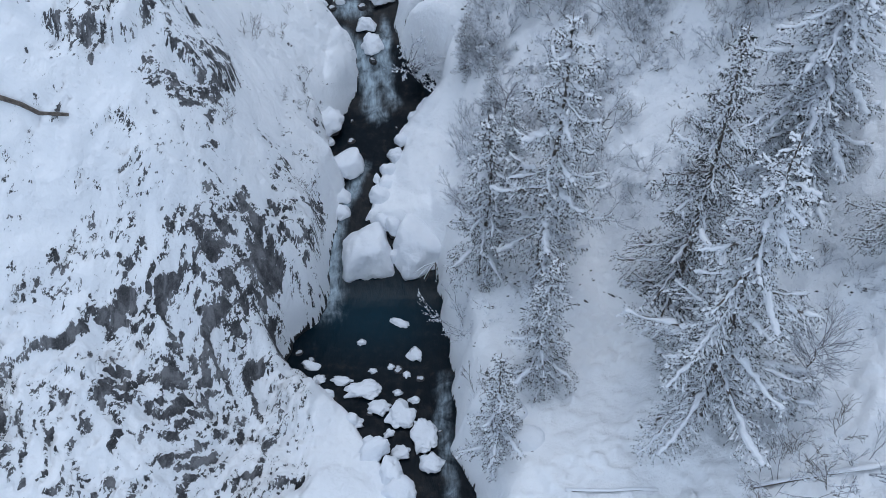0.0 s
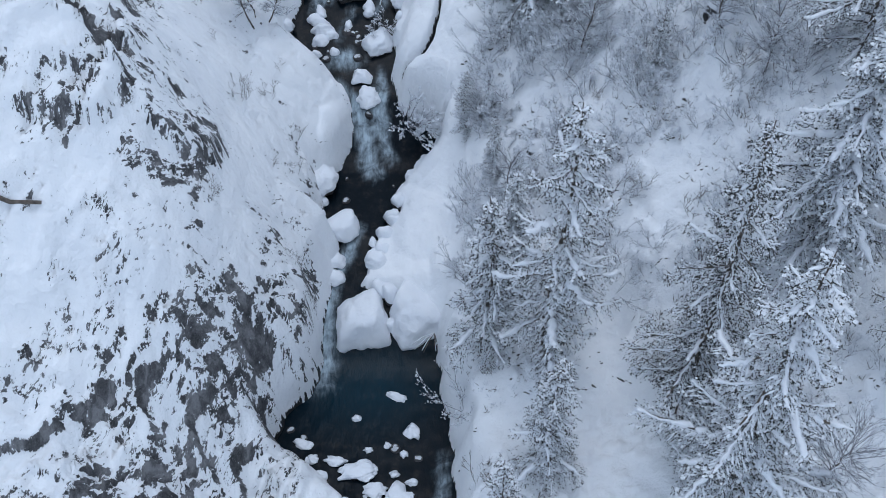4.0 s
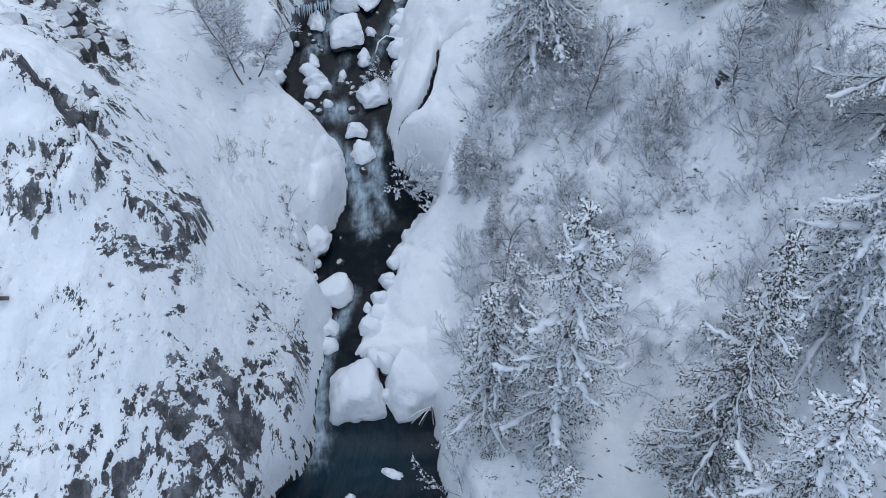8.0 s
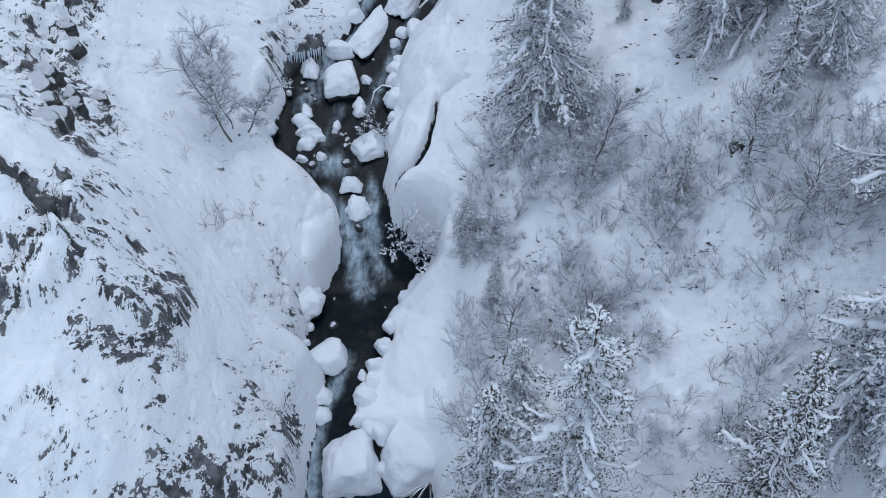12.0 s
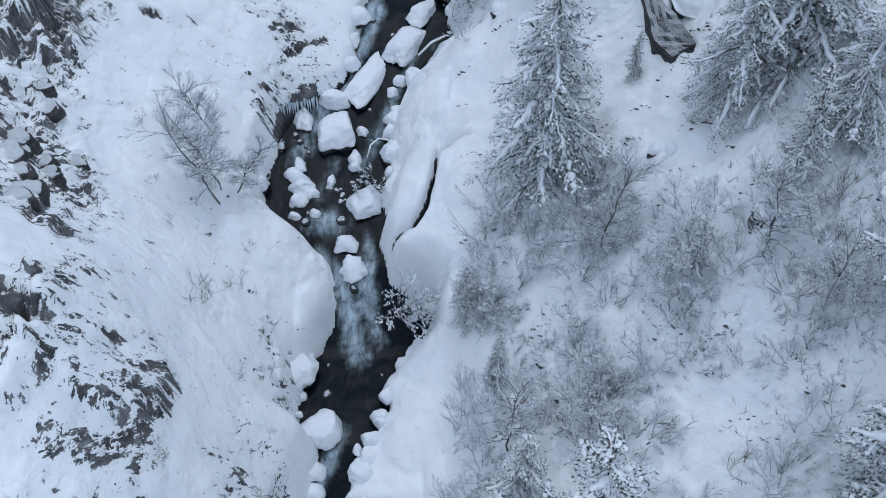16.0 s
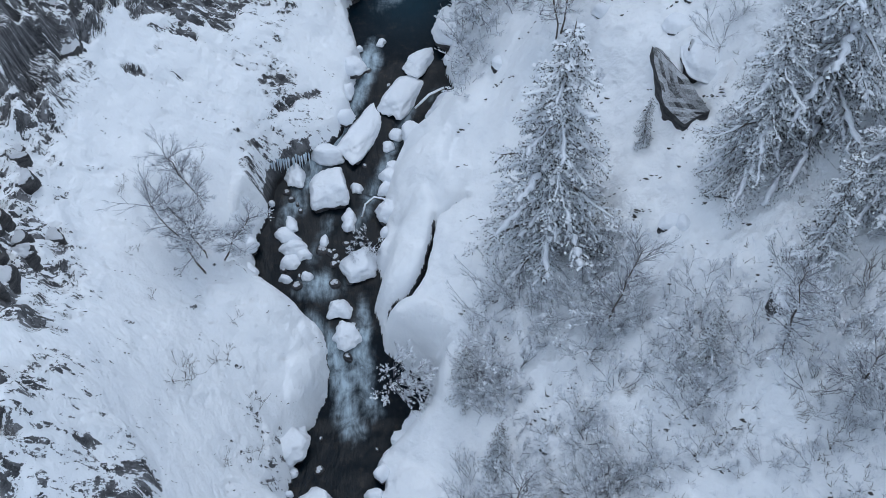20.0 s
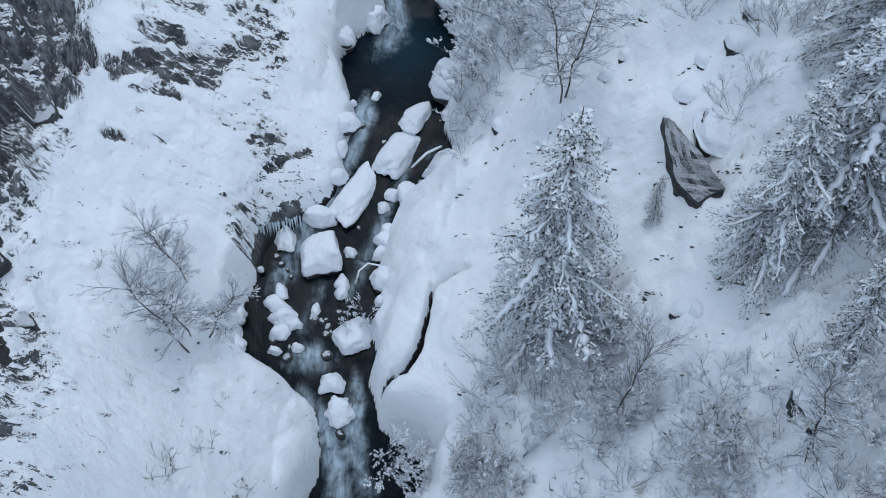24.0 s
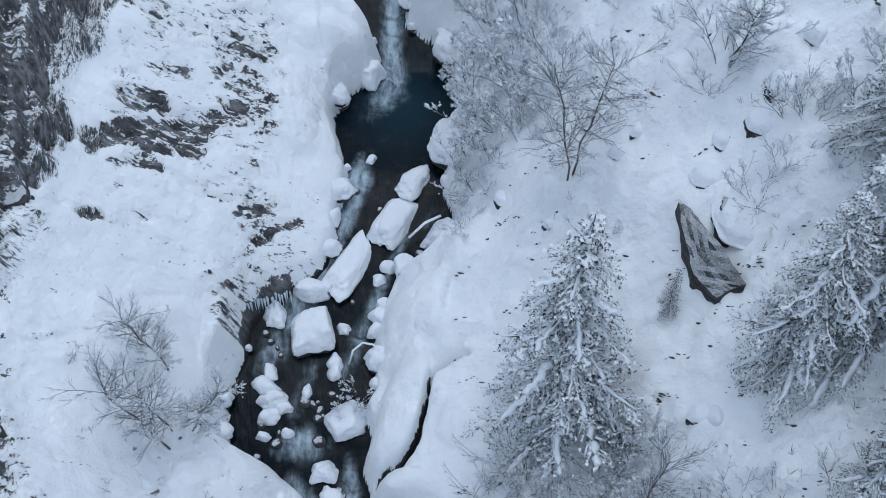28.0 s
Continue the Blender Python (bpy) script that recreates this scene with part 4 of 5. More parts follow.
                        white.cap(base.lerp(tip, f) + lift + Vector((rng.uniform(-0.04, 0.04), rng.uniform(-0.04, 0.04), 0)), rng.uniform(0.020, 0.052) * fat * (0.75 + 0.4 * f), rng.uniform(0.5, 0.9), rng)
    return (("trunk", trunk.mesh("trunk", BARK)), ("crown", green.mesh("crown", NEEDLES)), ("snow_load", white.mesh("snow_load", SNOW, True)), ("rime_coat", rime.mesh("rime_coat", FROSTED)))


def spruce(meshes, x, y, turn, scale, label, sink=0.15, lean=(0, 0), foot=None):
    z = level_of(x, y) - sink if foot is None else foot
    root = thing("spruce", pose(x, y, z, lean[0], lean[1], turn) @ Matrix.Diagonal((scale, scale, scale, 1)), label, "spruce", "spruces on the slope")
    for name, me in meshes:
        part(name, me, root)
    return root


OPEN = spruce_meshes(3, 13.0, 2.9, 60, 0.30, 1.25, 0.10, 0.86, 0.62, 1.25, 1.0)      # long separate branches
DENSE = spruce_meshes(5, 9.9, 3.3, 96, 0.78, 1.3, 0.02, 0.68, 0.90, 1.25, 1.7)  # a full cone
SMALL = spruce_meshes(8, 7.4, 1.7, 56, 0.62, 1.1, 0.06, 0.64, 0.85, 1.05, 1.5)
GREAT = spruce_meshes(12, 14.0, 4.0, 74, 0.52, 1.25, 0.08, 0.82, 0.75, 1.3, 1.0)
DARK = spruce_meshes(17, 13.5, 2.8, 84, 0.50, 0.9, 0.08, 0.90, 0.85, 1.1, 1.0)
SPRUCES = [  # kind, x, y, turn, scale, label
    (OPEN, 3.75, 24.4, 20, 1.0, "tall open spruce with snow along each long branch"),
    (DENSE, 3.9, 40.0, 70, 1.0, "full conical spruce hung with heavy snow"),
    (SMALL, 3.6, 20.4, 0, 1.0, "slender snow-covered young spruce with a bare trunk foot"),
    (SMALL, 1.9, 18.0, 140, 1.0, "small frosted spruce above the brook wall"),
    (DARK, 8.4, 22.4, 10, 1.0, "dark spruce with a thin snowy crown"),
    (GREAT, 8.9, 18.3, 200, 1.0, "great spruce with long snow-laden branches"),
    (SMALL, 1.6, 25.6, 250, 1.2, "frosted spruce leaning over the bank"),
    (DENSE, 12.4, 25.6, 160, 1.1, "large spruce thick with snow on the slope"),
    (DENSE, 9.7, 39.3, 300, 0.72, "snow-covered spruce beside the split rock"),
    (DENSE, 11.6, 39.8, 90, 0.95, "tall snow-flecked spruce on the upper slope"),
    (GREAT, 14.0, 30.5, 120, 0.75, "broad spruce on the steep snowy slope"),
    (DENSE, 12.6, 36.6, 30, 0.6, "snow-covered spruce below a rocky step"),
    (SMALL, 10.9, 35.6, 210, 0.72, "broken spruce bent under heavy snow"),
    (SMALL, 7.0, 41.9, 45, 0.30, "tiny snow-covered spruce in the open"),
    (SMALL, 8.2, 34.2, 100, 0.42, "small snow-covered spruce among rocks"),
    (SMALL, 1.0, 36.2, 10, 0.48, "small frosted spruce by the brook"),
    (SMALL, 2.1, 33.3, 310, 0.45, "small frosted spruce on the slope"),
    (DARK, 14.0, 45.5, 15, 0.85, "dark spruce high on the slope"),
    (DENSE, 2.6, 28.2, 190, 0.62, "half-hidden frosted spruce among shrubs"),
    (DARK, 15.5, 22.0, 40, 0.9, "dark spruce at the edge of the wood"),
    (DENSE, 12.6, 43.5, 200, 0.8, "snow-laden spruce on the steep slope"),
]
for kind, x, y, turn, scale, label in SPRUCES:
    spruce(kind, x, y, turn, scale, label)


# ---- frosted shrubs and bare saplings ----
def shrub_meshes(seed, tall, spread, stems, forks, thick, dots, size, bark):
    """Dark forking twigs, and the rime that sits on them in crumbs."""
    rng = random.Random(seed)
    twigs, rime = Pile(), Pile()

    def crumbs(a, b, count, big):
        for k in range(count):
            at = a.lerp(b, rng.uniform(0.1, 1.05)) + Vector((rng.uniform(-0.012, 0.012), rng.uniform(-0.012, 0.012), 0.012))
            way = ((b - a).normalized() + Vector((rng.uniform(-1, 1), rng.uniform(-1, 1), rng.uniform(-0.4, 0.6))) * 0.8).normalized()
            rime.blade(at, at + way * big * rng.uniform(1.6, 4.0), big * rng.uniform(0.5, 1.0), rng)

    def grow(at, way, length, r, depth):
        tip = at + way * length
        if depth == 0:
            twigs.blade(at, tip, max(r * 0.8, 0.005), rng)
            crumbs(at, tip, dots, size)
            return
        if depth == 1:
            twigs.tube([at, tip], [r, r * 0.5], 3)
        else:
            twigs.tube([at, at.lerp(tip, 0.5) + Vector((rng.uniform(-1, 1), rng.uniform(-1, 1), rng.uniform(-1, 0.3))) * length * 0.07, tip], [r, r * 0.8, r * 0.5], 3)
        crumbs(at, tip, dots + 1, size * 1.15)
        for k in range(forks + rng.randint(-1, 1)):
            s = rng.uniform(0.3, 1.0)
            turn = (way + Vector((rng.uniform(-1, 1), rng.uniform(-1, 1), rng.uniform(-0.5, 0.7))) * 0.75).normalized()
            grow(at.lerp(tip, s), turn, length * rng.uniform(0.4, 0.68), max(r * 0.6, 0.007), depth - 1)

    for k in range(stems):
        t = rng.uniform(0, 2 * math.pi)
        lean = spread * rng.uniform(0.2, 1)
        grow(Vector((math.cos(t) * 0.12, math.sin(t) * 0.12, -0.1)), Vector((math.cos(t) * lean, math.sin(t) * lean, 1)).normalized(), tall * rng.uniform(0.45, 0.65), thick, 3)
    return (("branchwork", twigs.mesh("branchwork", bark)), ("rime", rime.mesh("rime", FROST_TWIG)))


SHRUBS = [shrub_meshes(21 + k, 2.2, 1.2, 7, 3, 0.013, 3, 0.031, RIMED_BARK) for k in range(3)]
THIN = [shrub_meshes(31 + k, 1.6, 0.9, 4, 3, 0.011, 1, 0.012, TWIG) for k in range(2)]
WHITE = [shrub_meshes(41 + k, 1.9, 1.3, 7, 3, 0.016, 3, 0.042, RIMED_BARK) for k in range(3)]


def bush(meshes, m, label, group):
    root = thing("shrub", m, label, "shrub", group)
    for name, me in meshes:
        tagged(part(name, me, root), kind="stuff")
    return root


def shrub(meshes, x, y, turn, scale, label, sink=0.1, tilt=0):
    return bush(meshes, pose(x, y, level_of(x, y) - sink, tilt, 0, turn) @ Matrix.Diagonal((scale, scale, scale, 1)), label, "shrubs on the slope")


rng = random.Random(77)
placed = 0
while placed < 125:
    x, y = rng.uniform(0.9, 15), rng.uniform(20, 64)
    edge = shores(np.array(y))[1]
    if x < edge + 0.5 or (4.6 < x < 7.8 and y < 24.5) or (5.2 < x < 9.0 and 36.5 < y < 47.5) or (x < 3.4 and 40 < y < 47.5) or (1.0 < x < 6 and y > 36 and rng.random() < 0.3):
        continue
    if rng.random() > 0.45 + 0.55 * float(grain(x * 0.35, y * 0.35, 2)):
        continue
    pick = rng.random()
    if pick < 0.42:
        shrub(rng.choice(SHRUBS), x, y, rng.uniform(0, 360), rng.uniform(0.35, 0.85), "frost-covered leafless shrub on the snowy slope")
    elif pick < 0.8:
        shrub(rng.choice(WHITE), x, y, rng.uniform(0, 360), rng.uniform(0.35, 0.85), "snow-laden leafless shrub on the slope")
    else:
        shrub(rng.choice(THIN), x, y, rng.uniform(0, 360), rng.uniform(0.5, 1.1), "bare dark shrub with thin twigs")
    placed += 1
# the thick growth beside and below the conical spruce, and over the second pool
for x, y, s in [(2.9, 38.2, 1.0), (3.5, 37.6, 1.1), (4.3, 37.5, 1.1), (5.0, 38.0, 1.0), (5.4, 38.9, 0.9), (2.5, 39.0, 0.9), (3.9, 36.9, 0.9), (2.2, 37.2, 1.0), (1.5, 36.2, 0.9), (2.8, 36.4, 1.1), (5.3, 36.8, 1.1), (5.8, 37.6, 1.0), (4.8, 35.8, 1.0), (1.9, 38.3, 0.9), (1.2, 50.2, 1.3), (1.7, 51.5, 1.4), (1.5, 53.0, 1.4), (2.4, 54.2, 1.5), (1.6, 49.2, 1.0),
                (2.8, 52.4, 1.5), (3.6, 53.6, 1.6), (2.2, 56.2, 1.5), (3.4, 51.0, 1.3), (4.4, 54.6, 1.6), (1.8, 58.5, 1.4), (3.6, 57.5, 1.5), (1.3, 28.5, 1.2), (1.6, 30.5, 1.1), (0.9, 24.0, 1.2), (2.5, 29.5, 1.1), (1.2, 32.2, 1.0), (8.8, 48.2, 1.2), (8.4, 47.6, 0.9)] + [(rng.uniform(1.0, 2.7), rng.uniform(35.4, 38.8), 0.8) for k in range(10)] + [(rng.uniform(4.6, 6.3), rng.uniform(35.2, 38.8), 0.85) for k in range(12)] + [(rng.uniform(0.8, 3.2), rng.uniform(26.5, 34.0), 0.8) for k in range(14)] + [(rng.uniform(1.2, 5.0), rng.uniform(49, 60), 1.2) for k in range(18)] + [(rng.uniform(4.5, 14.0), rng.uniform(25.5, 36.0), rng.uniform(0.6, 1.15)) for k in range(54)] + [(rng.uniform(9.0, 14.0), rng.uniform(36.0, 46.0), 0.9) for k in range(18)]:
    shrub(rng.choice(SHRUBS + WHITE), x, y, rng.uniform(0, 360), s * rng.uniform(0.8, 1.0), "large frost-covered shrub thick with rime")
for x, y, s in [(11.2, 15.4, 1.3), (12.0, 16.4, 1.2), (12.8, 15.2, 1.4), (13.4, 17.0, 1.2), (10.6, 14.6, 1.1), (12.2, 17.8, 1.0), (13.8, 15.8, 1.3), (11.4, 16.2, 1.0)]:
    shrub(rng.choice(SHRUBS + THIN), x, y, rng.uniform(0, 360), s, "dense dark-stemmed shrub beside the clearing")
for x, y, s in [(-8.3, 35.0, 0.8), (-8.1, 27.9, 0.6), (-5.9, 28.9, 0.6), (-10.7, 25.0, 0.5), (-9.8, 28.8, 0.6), (-8.2, 35.4, 0.9), (-6.4, 35.9, 0.7), (-11.1, 41.7, 0.5), (-7.4, 36.8, 0.7), (-6.9, 38.4, 0.6), (-6.2, 34.0, 0.6), (-7.0, 33.2, 0.5), (-9.0, 44.0, 0.6), (-9.4, 38.0, 0.5), (-5.8, 54.0, 0.4), (-10.3, 39.4, 0.4)]:
    shrub(rng.choice(THIN), x, y, rng.uniform(0, 360), s, "thin bare shrub poking from the snow")


def sapling(x, y, tall, lean, turn, label, seed):
    """A bare leaning birch: stem and a fan of rimed twigs."""
    rng = random.Random(seed)
    root = thing("birch", pose(x, y, level_of(x, y) - 0.1, 0, 0, turn), label, "birch", "bare birches")
    stem, twigs, rime = Pile(), Pile(), Pile()
    line = [Vector((lean * (k / 6) ** 1.3 + 0.06 * math.sin(k * 2 + seed), 0.05 * math.cos(k * 3 + seed), tall * k / 6)) for k in range(7)]
    stem.tube(line, [0.030 * (1 - k / 7) + 0.008 for k in range(7)], 5)

    def grow(at, way, length, r, depth):
        tip = at + way * length
        if depth == 0:
            twigs.blade(at, tip, r * 0.9, rng)
        else:
            twigs.tube([at, at.lerp(tip, 0.5) + Vector((0, 0, 0.04 * length)), tip], [r, r * 0.75, r * 0.45], 3)
            for k in range(5):
                turned = (way + Vector((rng.uniform(-1, 1), rng.uniform(-1, 1), rng.uniform(-0.3, 0.6))) * 0.7).normalized()
                grow(at.lerp(tip, rng.uniform(0.25, 1)), turned, length * rng.uniform(0.4, 0.65), max(r * 0.6, 0.007), depth - 1)
        for k in range(4 if depth == 0 else 2):
            p = at.lerp(tip, rng.uniform(0.15, 1.05)) + Vector((0, 0, 0.012))
            stray = (way + Vector((rng.uniform(-1, 1), rng.uniform(-1, 1), rng.uniform(-0.4, 0.6))) * 0.7).normalized()
            rime.blade(p, p + stray * rng.uniform(0.04, 0.10), rng.uniform(0.010, 0.022), rng)

    for k in range(40):
        s = rng.uniform(0.2, 1.0)
        i = min(int(s * 6), 5)
        at = line[i].lerp(line[i + 1], s * 6 - i)
        t = rng.uniform(0, 2 * math.pi)
        grow(at, Vector((math.cos(t), math.sin(t), rng.uniform(0.2, 1.0))).normalized(), tall * rng.uniform(0.12, 0.28), 0.014, 2)
    part("stem", stem.mesh("stem", BARK), root)
    tagged(part("crown", twigs.mesh("crown", RIMED_BARK), root, "fan of fine grey twigs"), kind="stuff")
    tagged(part("rime", rime.mesh("rime", FROST_TWIG), root), kind="stuff")
    return root


for x, y, tall, lean, turn, label, seed in [
        (-8.3, 39.8, 4.2, -1.1, 20, "bare leaning birch with rimed twigs on the bank", 2), (-8.2, 40.3, 3.4, 0.8, 200, "bare birch bending over the brook", 3), (-8.6, 42.5, 3.2, -0.9, 10, "bare rimed birch under the ledge", 4),
        (-7.7, 40.6, 2.6, 1.3, 0, "low rimed birch hanging towards the water", 5), (4.4, 46.8, 5.0, -0.8, 0, "bare twin-stemmed birch white with rime", 6), (4.5, 46.9, 4.6, 0.9, 15, "bare twin-stemmed birch white with rime", 7),
        (5.6, 36.4, 3.6, 0.8, 30, "bare thin birch beside the conical spruce", 8), (2.4, 30.8, 3.4, 0.4, 60, "bare rimed birch on the slope", 9), (10.0, 33.5, 3.4, 0.5, 100, "bare dark birch on the steep slope", 10),
        (11.5, 31.8, 3.2, -0.5, 60, "bare dark birch on the steep slope", 11), (8.9, 47.8, 3.0, -0.6, 160, "bare rimed birch among rocks", 12), (12.4, 19.0, 5.0, -1.6, 60, "bare rimed tree beside the path", 13)]:
    sapling(x, y, tall, lean, turn, label, seed)


# ---- fine growth and litter on the snow ----
def litter(name, count, region, size, material, label, category, seed, kind="tuft"):
    rng = random.Random(seed)
    pile = Pile()
    made = 0
    while made < count:
        x, y = rng.uniform(*region[:2]), rng.uniform(*region[2:])
        w, e = shores(np.array(y))
        if w - 0.3 < x < e + 0.3 or rng.random() > 0.5 + 0.9 * float(grain(x * 0.5, y * 0.5, 4)):
            continue
        if kind == "tuft" and ((4.6 < x < 7.6 and y < 25) or (5.0 < x < 9.0 and 36.5 < y < 48) or (x < 3.6 and 39 < y < 49.5) or (y > 44 and rng.random() < 0.7)):
            continue
        made += 1
        foot = Vector((x, y, level_of(x, y)))
        if kind == "tuft":
            for k in range(rng.randint(4, 9)):
                t, far = rng.uniform(0, 2 * math.pi), rng.uniform(0.3, 1.0)
                pile.blade(foot, foot + Vector((math.cos(t) * far, math.sin(t) * far, rng.uniform(0.4, 1.2))) * size * rng.uniform(0.4, 1.2), rng.uniform(0.005, 0.010), rng)
        else:
            way = rng.uniform(-0.5, 0.5)
            for k in range(rng.randint(2, 7)):
                turn, long = way + rng.uniform(-0.4, 0.4), size * rng.uniform(0.15, 0.6)
                off = rng.uniform(-0.45, 0.45)
                px, py = x + off * math.cos(way), y + off * math.sin(way) + rng.uniform(-0.08, 0.08)
                pile.lump(Vector((px, py, level_of(px, py))), long, long * rng.uniform(0.15, 0.4), long * rng.uniform(0.2, 0.5), turn, rng)
    return tagged(new(name, pile.mesh(name, material)), label, category, kind="stuff")


litter("frosted_undergrowth", 5200, (1.0, 16, 20, 64), 0.26, FROST_TWIG, "frosted low twigs all over the eastern slope", "undergrowth", 301)
litter("dark_undergrowth", 1300, (1.0, 16, 20, 64), 0.30, TWIG, "thin dark twigs poking through the snow", "undergrowth", 302)
litter("stone_chips", 300, (1.0, 15, 20, 62), 0.20, DARK_BITS, "small dark stones and sods showing through the snow", "stones", 303, "chip")
litter("western_chips", 130, (-14, -4.5, 24, 60), 0.11, DARK_BITS, "small dark stones showing through the snow", "stones", 304, "chip")



# ---- rocks on the slopes ----
def crag_rock(x, y, sx, sy, sz, turn, tilt, over, material, label, seed, cap=0.0, detail=4, power=12):
    """A weathered rock standing out of the snow."""
    v, f = BALLS[detail]
    body = hewn(v, seed, power)
    layers = 0.045 * np.sin(body[:, 2] * 13 + 5 * body[:, 0] + 3 * knobby(body, seed + 3, 1.0, 2))
    body = body * (1 + 0.14 * knobby(body, seed, 1.8, 5)[:, None] + layers[:, None]) * np.array([sx / 2, sy / 2, sz / 2])
    root = thing("rock", pose(x, y, level_of(x, y) + over, tilt, 0, turn), label, "rock", "rocks on the slopes")
    part("stone", sheet("stone", body, f, material), root)
    if cap:
        lid = hewn(v, seed, 6, 0.9)
        lid = lid * (1 + 0.1 * knobby(lid, seed + 9, 1.5, 4)[:, None])
        lid[:, 2] = np.where(lid[:, 2] < 0, lid[:, 2] * 0.3, lid[:, 2])
        part("snow_cap", sheet("snow_cap", lid * np.array([sx * 0.52, sy * 0.52, cap]) + np.array([0, 0, sz * 0.24]), f, SNOW), root, "thick white snow cap")
    return root


SPLIT = make_rock("split_rock", 0.52, 18.0, 0.45)
def wedge_rock(corners, top, seed, material, label):
    """A split block: its plan as corners, its split face leaning between the given heights."""
    bm = bmesh.new()
    low = [bm.verts.new((x, y, z - 1.6)) for (x, y), z in zip(corners, top)]
    high = [bm.verts.new((x, y, z)) for (x, y), z in zip(corners, top)]
    bmesh.ops.convex_hull(bm, input=low + high)
    bmesh.ops.triangulate(bm, faces=bm.faces[:])
    bmesh.ops.subdivide_edges(bm, edges=bm.edges[:], cuts=6, use_grid_fill=True)
    bm.normal_update()
    centre = sum((v.co for v in bm.verts), Vector()) / len(bm.verts)
    for v in bm.verts:
        v.co += v.normal * (0.09 * noise.fractal(v.co * 1.6 + Vector((seed, 0, 0)), 0.9, 2.1, 4) + 0.05 * noise.noise(Vector((v.co.x * 2 + v.co.y * 6, v.co.z * 3, seed))))
        v.co -= centre
    me = bpy.data.meshes.new("stone")
    bm.to_mesh(me)
    bm.free()
    me.materials.append(material)
    root = thing("rock", Matrix.Translation(centre), label, "rock", "rocks on the slopes")
    part("stone", me, root)
    return root


wedge_rock([(7.30, 44.4), (7.55, 42.3), (8.15, 41.55), (8.85, 41.65), (8.2, 43.0), (7.6, 44.1)], [14.95, 14.2, 14.1, 14.6, 14.9, 15.0], 3, SPLIT, "grey split rock slab dusted with snow")
crag_rock(8.9, 43.7, 1.5, 2.2, 1.5, 28, 12, -0.35, ROCK, "snow-buried top of the split rock", 12, 0.45)
for k, (x, y, s) in enumerate([(8.35, 45.2, 0.95), (8.6, 43.9, 0.7), (8.7, 46.1, 0.6), (10.2, 46.7, 0.9), (9.6, 45.9, 0.8), (10.9, 35.2, 1.5), (10.6, 34.6, 0.9), (8.4, 34.0, 0.9), (8.6, 33.2, 0.8), (3.8, 33.4, 0.7), (7.6, 38.8, 0.7), (7.95, 38.6, 0.5), (2.4, 48.1, 0.6), (3.9, 46.0, 0.5), (6.0, 47.2, 0.7), (6.5, 47.6, 0.5), (5.2, 48.6, 0.7), (2.6, 19.2, 1.0), (3.0, 18.2, 1.2), (9.3, 48.4, 0.7), (11.2, 48.0, 0.8)]):
    crag_rock(x, y, s * 1.2, s, s * 0.8, 40 * k, 0, -0.30 * s, ROCK, "dark rock half buried in the snowy slope", 30 + k, 0.34 * s + 0.06, 3)
rng = random.Random(9)
for k in range(10):
    x, y = rng.uniform(-16, -12.9), rng.uniform(45, 60)
    s = rng.uniform(0.6, 1.3)
    crag_rock(x, y, s, s * rng.uniform(0.7, 1.3), s * rng.uniform(0.6, 1.1), rng.uniform(-25, 25), rng.uniform(-15, 15), -0.3 * s, ROCK, "dark blocky rock in the cliff wall", 80 + k, 0, 3, 16)
for k in range(16):
    x, y = rng.uniform(-14, -12.4), rng.uniform(33, 43.5)
    s = rng.uniform(0.5, 1.3)
    crag_rock(x, y, s, s * rng.uniform(0.6, 1.0), s * rng.uniform(0.6, 1.1), rng.uniform(-25, 25), rng.uniform(-15, 15), -0.2 * s, ROCK, "dark blocky rock on the snowy step", 110 + k, 0, 3, 16)


# ---- icicles under the western ledge ----
ice = thing("icicle_curtain", pose(-5.95, 46.55, 7.15), "pale icicles hanging from the rock ledge", "icicles")
for k in range(16):
    pile = Pile()
    x, long = -0.75 + 0.1 * k + rng.uniform(-0.04, 0.04), rng.uniform(0.35, 0.95)
    pile.spindle(Vector((x, 0.3 * x + rng.uniform(-0.1, 0.1), 0.15)), Vector((x, 0.3 * x - 0.05, -long)), rng.uniform(0.035, 0.06), 1.0, 0.12)
    part("icicle", pile.mesh("icicle", ICE), ice)

# ---- fallen wood ----
def log(points, radius, label, snowed=True, material=None):
    root = thing("log", Matrix.Translation(points[0]), label, "log", "fallen wood")
    line = [Vector(p) - Vector(points[0]) for p in points]
    wood = Pile()
    wood.tube(line, [radius * (1 - 0.4 * k / len(line)) for k in range(len(line))], 7)
    part("wood", wood.mesh("wood", material or BARK), root)
    if snowed:
        snow = Pile()
        snow.tube([p + Vector((0, 0, radius * 0.75)) for p in line], [radius * rng.uniform(0.75, 1.1) for p in line], 7, 0.7)
        part("snow_strip", snow.mesh("snow_strip", SNOW, True), root)
    return root


def on_ground(x, y, over=0.1):
    return (x, y, level_of(x, y) + over)


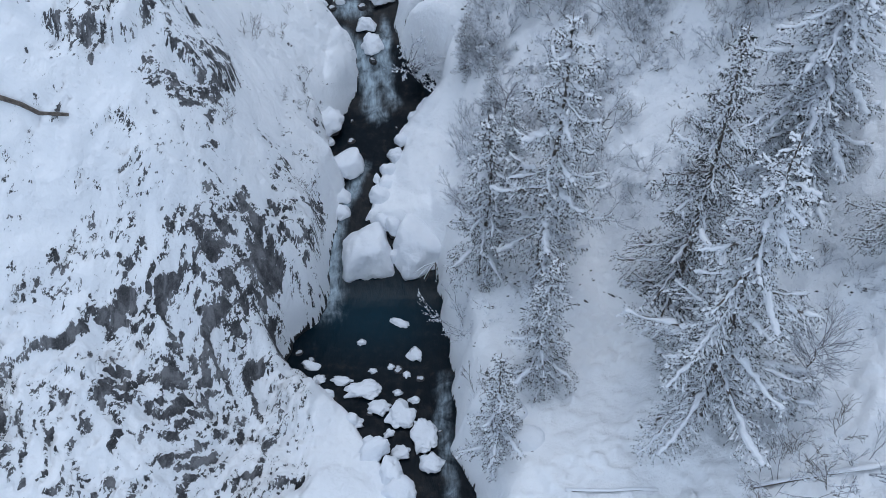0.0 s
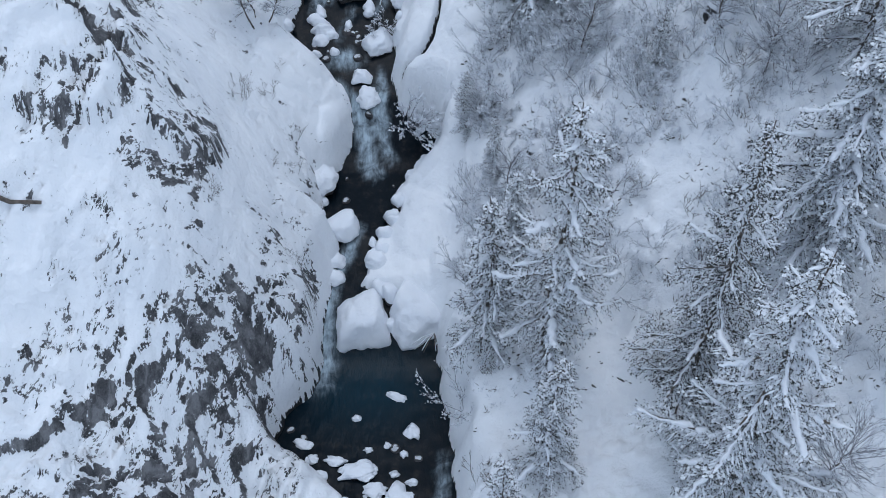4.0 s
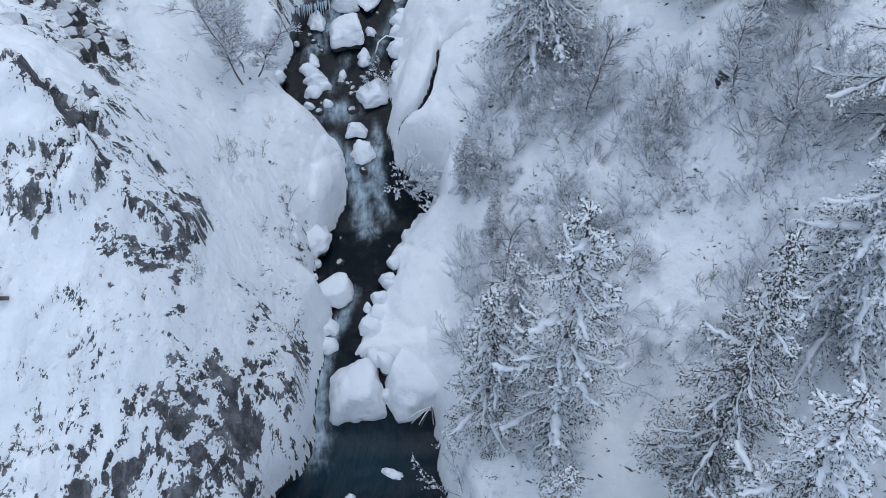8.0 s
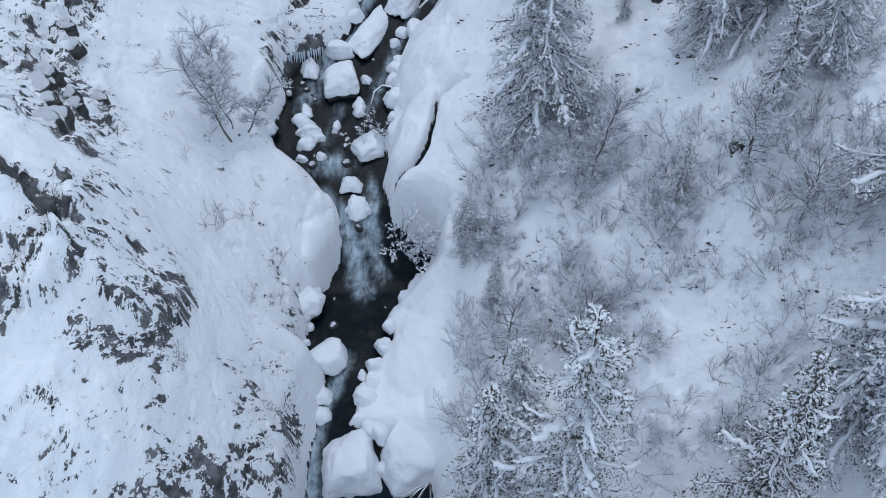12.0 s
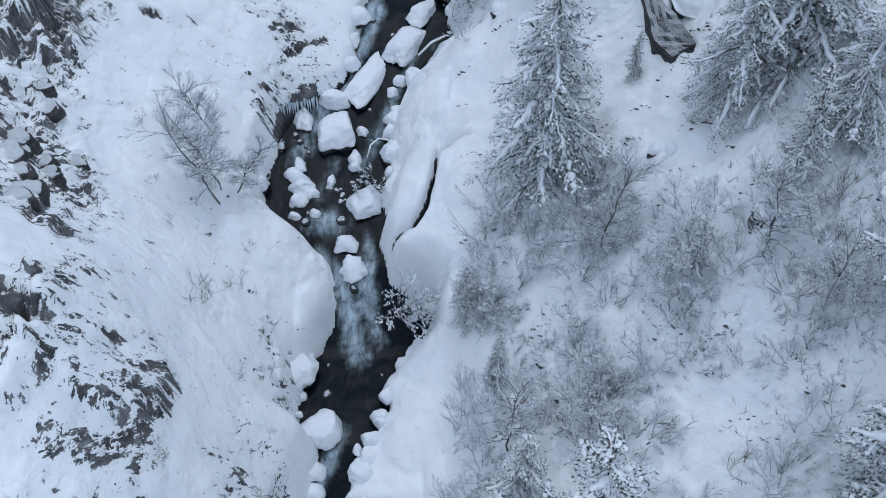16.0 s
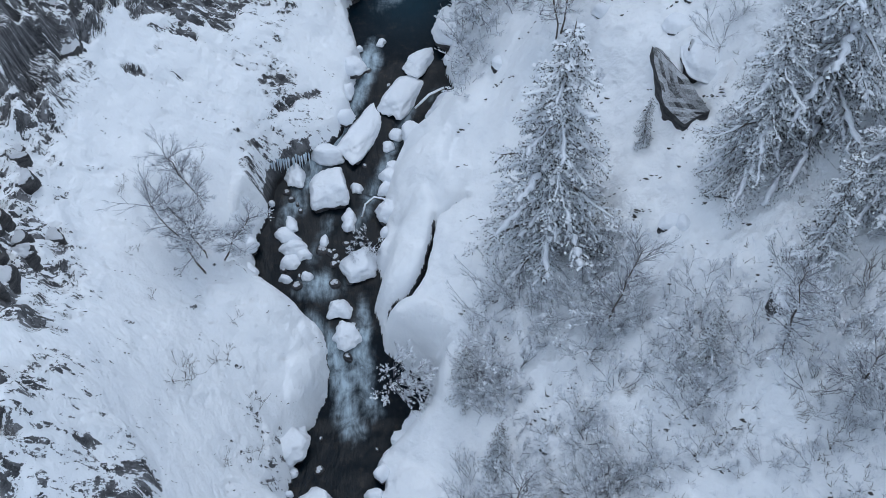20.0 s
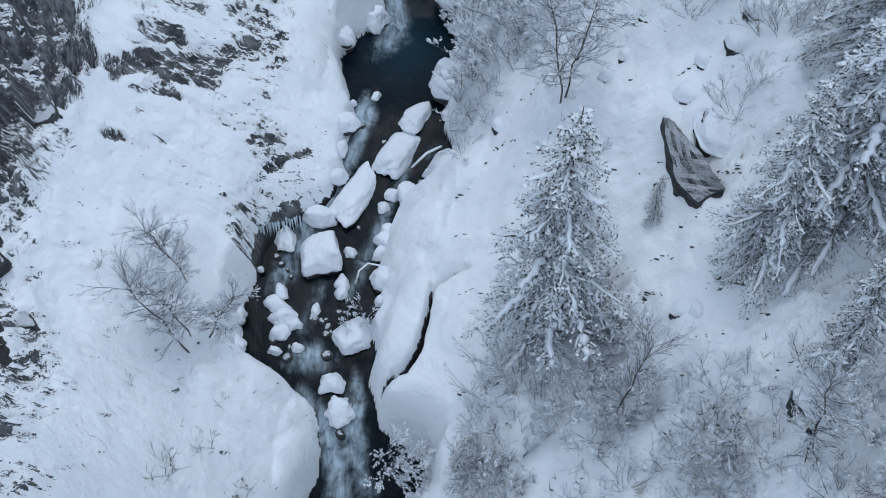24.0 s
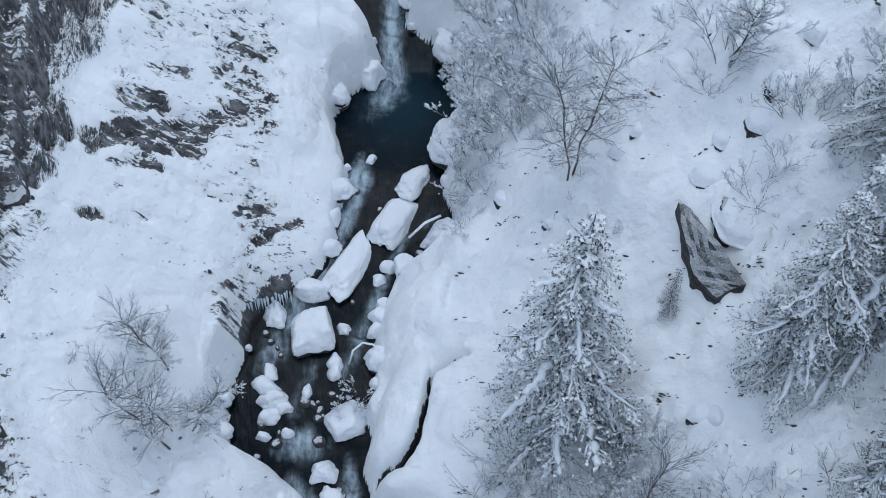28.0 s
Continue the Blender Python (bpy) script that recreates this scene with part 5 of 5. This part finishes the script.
log([on_ground(10.4 + 0.9 * k, 15.6 + 0.03 * k, 0.12) for k in range(6)], 0.09, "snow-covered log lying along the slope")
log([on_ground(4.2 + 0.8 * k, 15.9, 0.05) for k in range(5)], 0.06, "snow-covered rail lying in the clearing")
log([on_ground(-14.2 + 0.42 * k, 24.0 + 0.09 * k, 0.12) for k in range(6)], 0.09, "dark dead branch lying on the snow", False)
log([(-3.0, 44.4, 6.0), (-2.85, 44.7, 6.45), (-2.5, 44.9, 6.65), (-2.1, 44.85, 6.6), (-1.85, 44.5, 6.3)], 0.05, "snowy branch arching over the water")
log([(0.3, 49.4, 8.4), (-0.3, 49.2, 8.2), (-0.9, 48.9, 7.7)], 0.06, "snowy branch leaning into the brook")
for k in range(7):
    a = Vector((-0.35, 28.3, 1.6))
    t = rng.uniform(-2.6, -0.6)
    b = a + Vector((math.cos(t) * 0.9 - 0.3, math.sin(t) * 0.5, rng.uniform(-0.9, 0.1)))
    log([tuple(a), tuple(a.lerp(b, 0.5) + Vector((0, 0, 0.12))), tuple(b)], 0.022, "thin dead branch hanging over the pool", k % 2 == 0, TWIG)


def hanging_bush(x, y, z, me, turn, tilt, scale, label):
    return bush(me, pose(x, y, z, tilt, 0, turn) @ Matrix.Diagonal((scale, scale, scale, 1)), label, "shrubs over the brook")


for k, (x, y, z, turn, tilt, scale) in enumerate([(-1.4, 37.6, 4.7, 75, 55, 1.1), (-1.5, 37.5, 4.6, 40, 50, 1.0), (-1.4, 37.8, 4.6, 110, 50, 0.95), (-2.6, 42.9, 5.7, 80, 50, 0.45), (-3.3, 42.9, 5.6, 20, 35, 0.4), (-2.7, 43.3, 5.7, -40, 40, 0.45), (0.7, 49.6, 9.2, 60, 55, 0.7), (0.8, 51.4, 9.4, 70, 55, 0.8), (0.9, 53.2, 9.4, 80, 55, 0.8), (0.9, 50.4, 9.3, 90, 50, 0.7)]):
    hanging_bush(x, y, z, WHITE[k % 2], turn, tilt, scale, "rime-white bush hanging over the dark water")
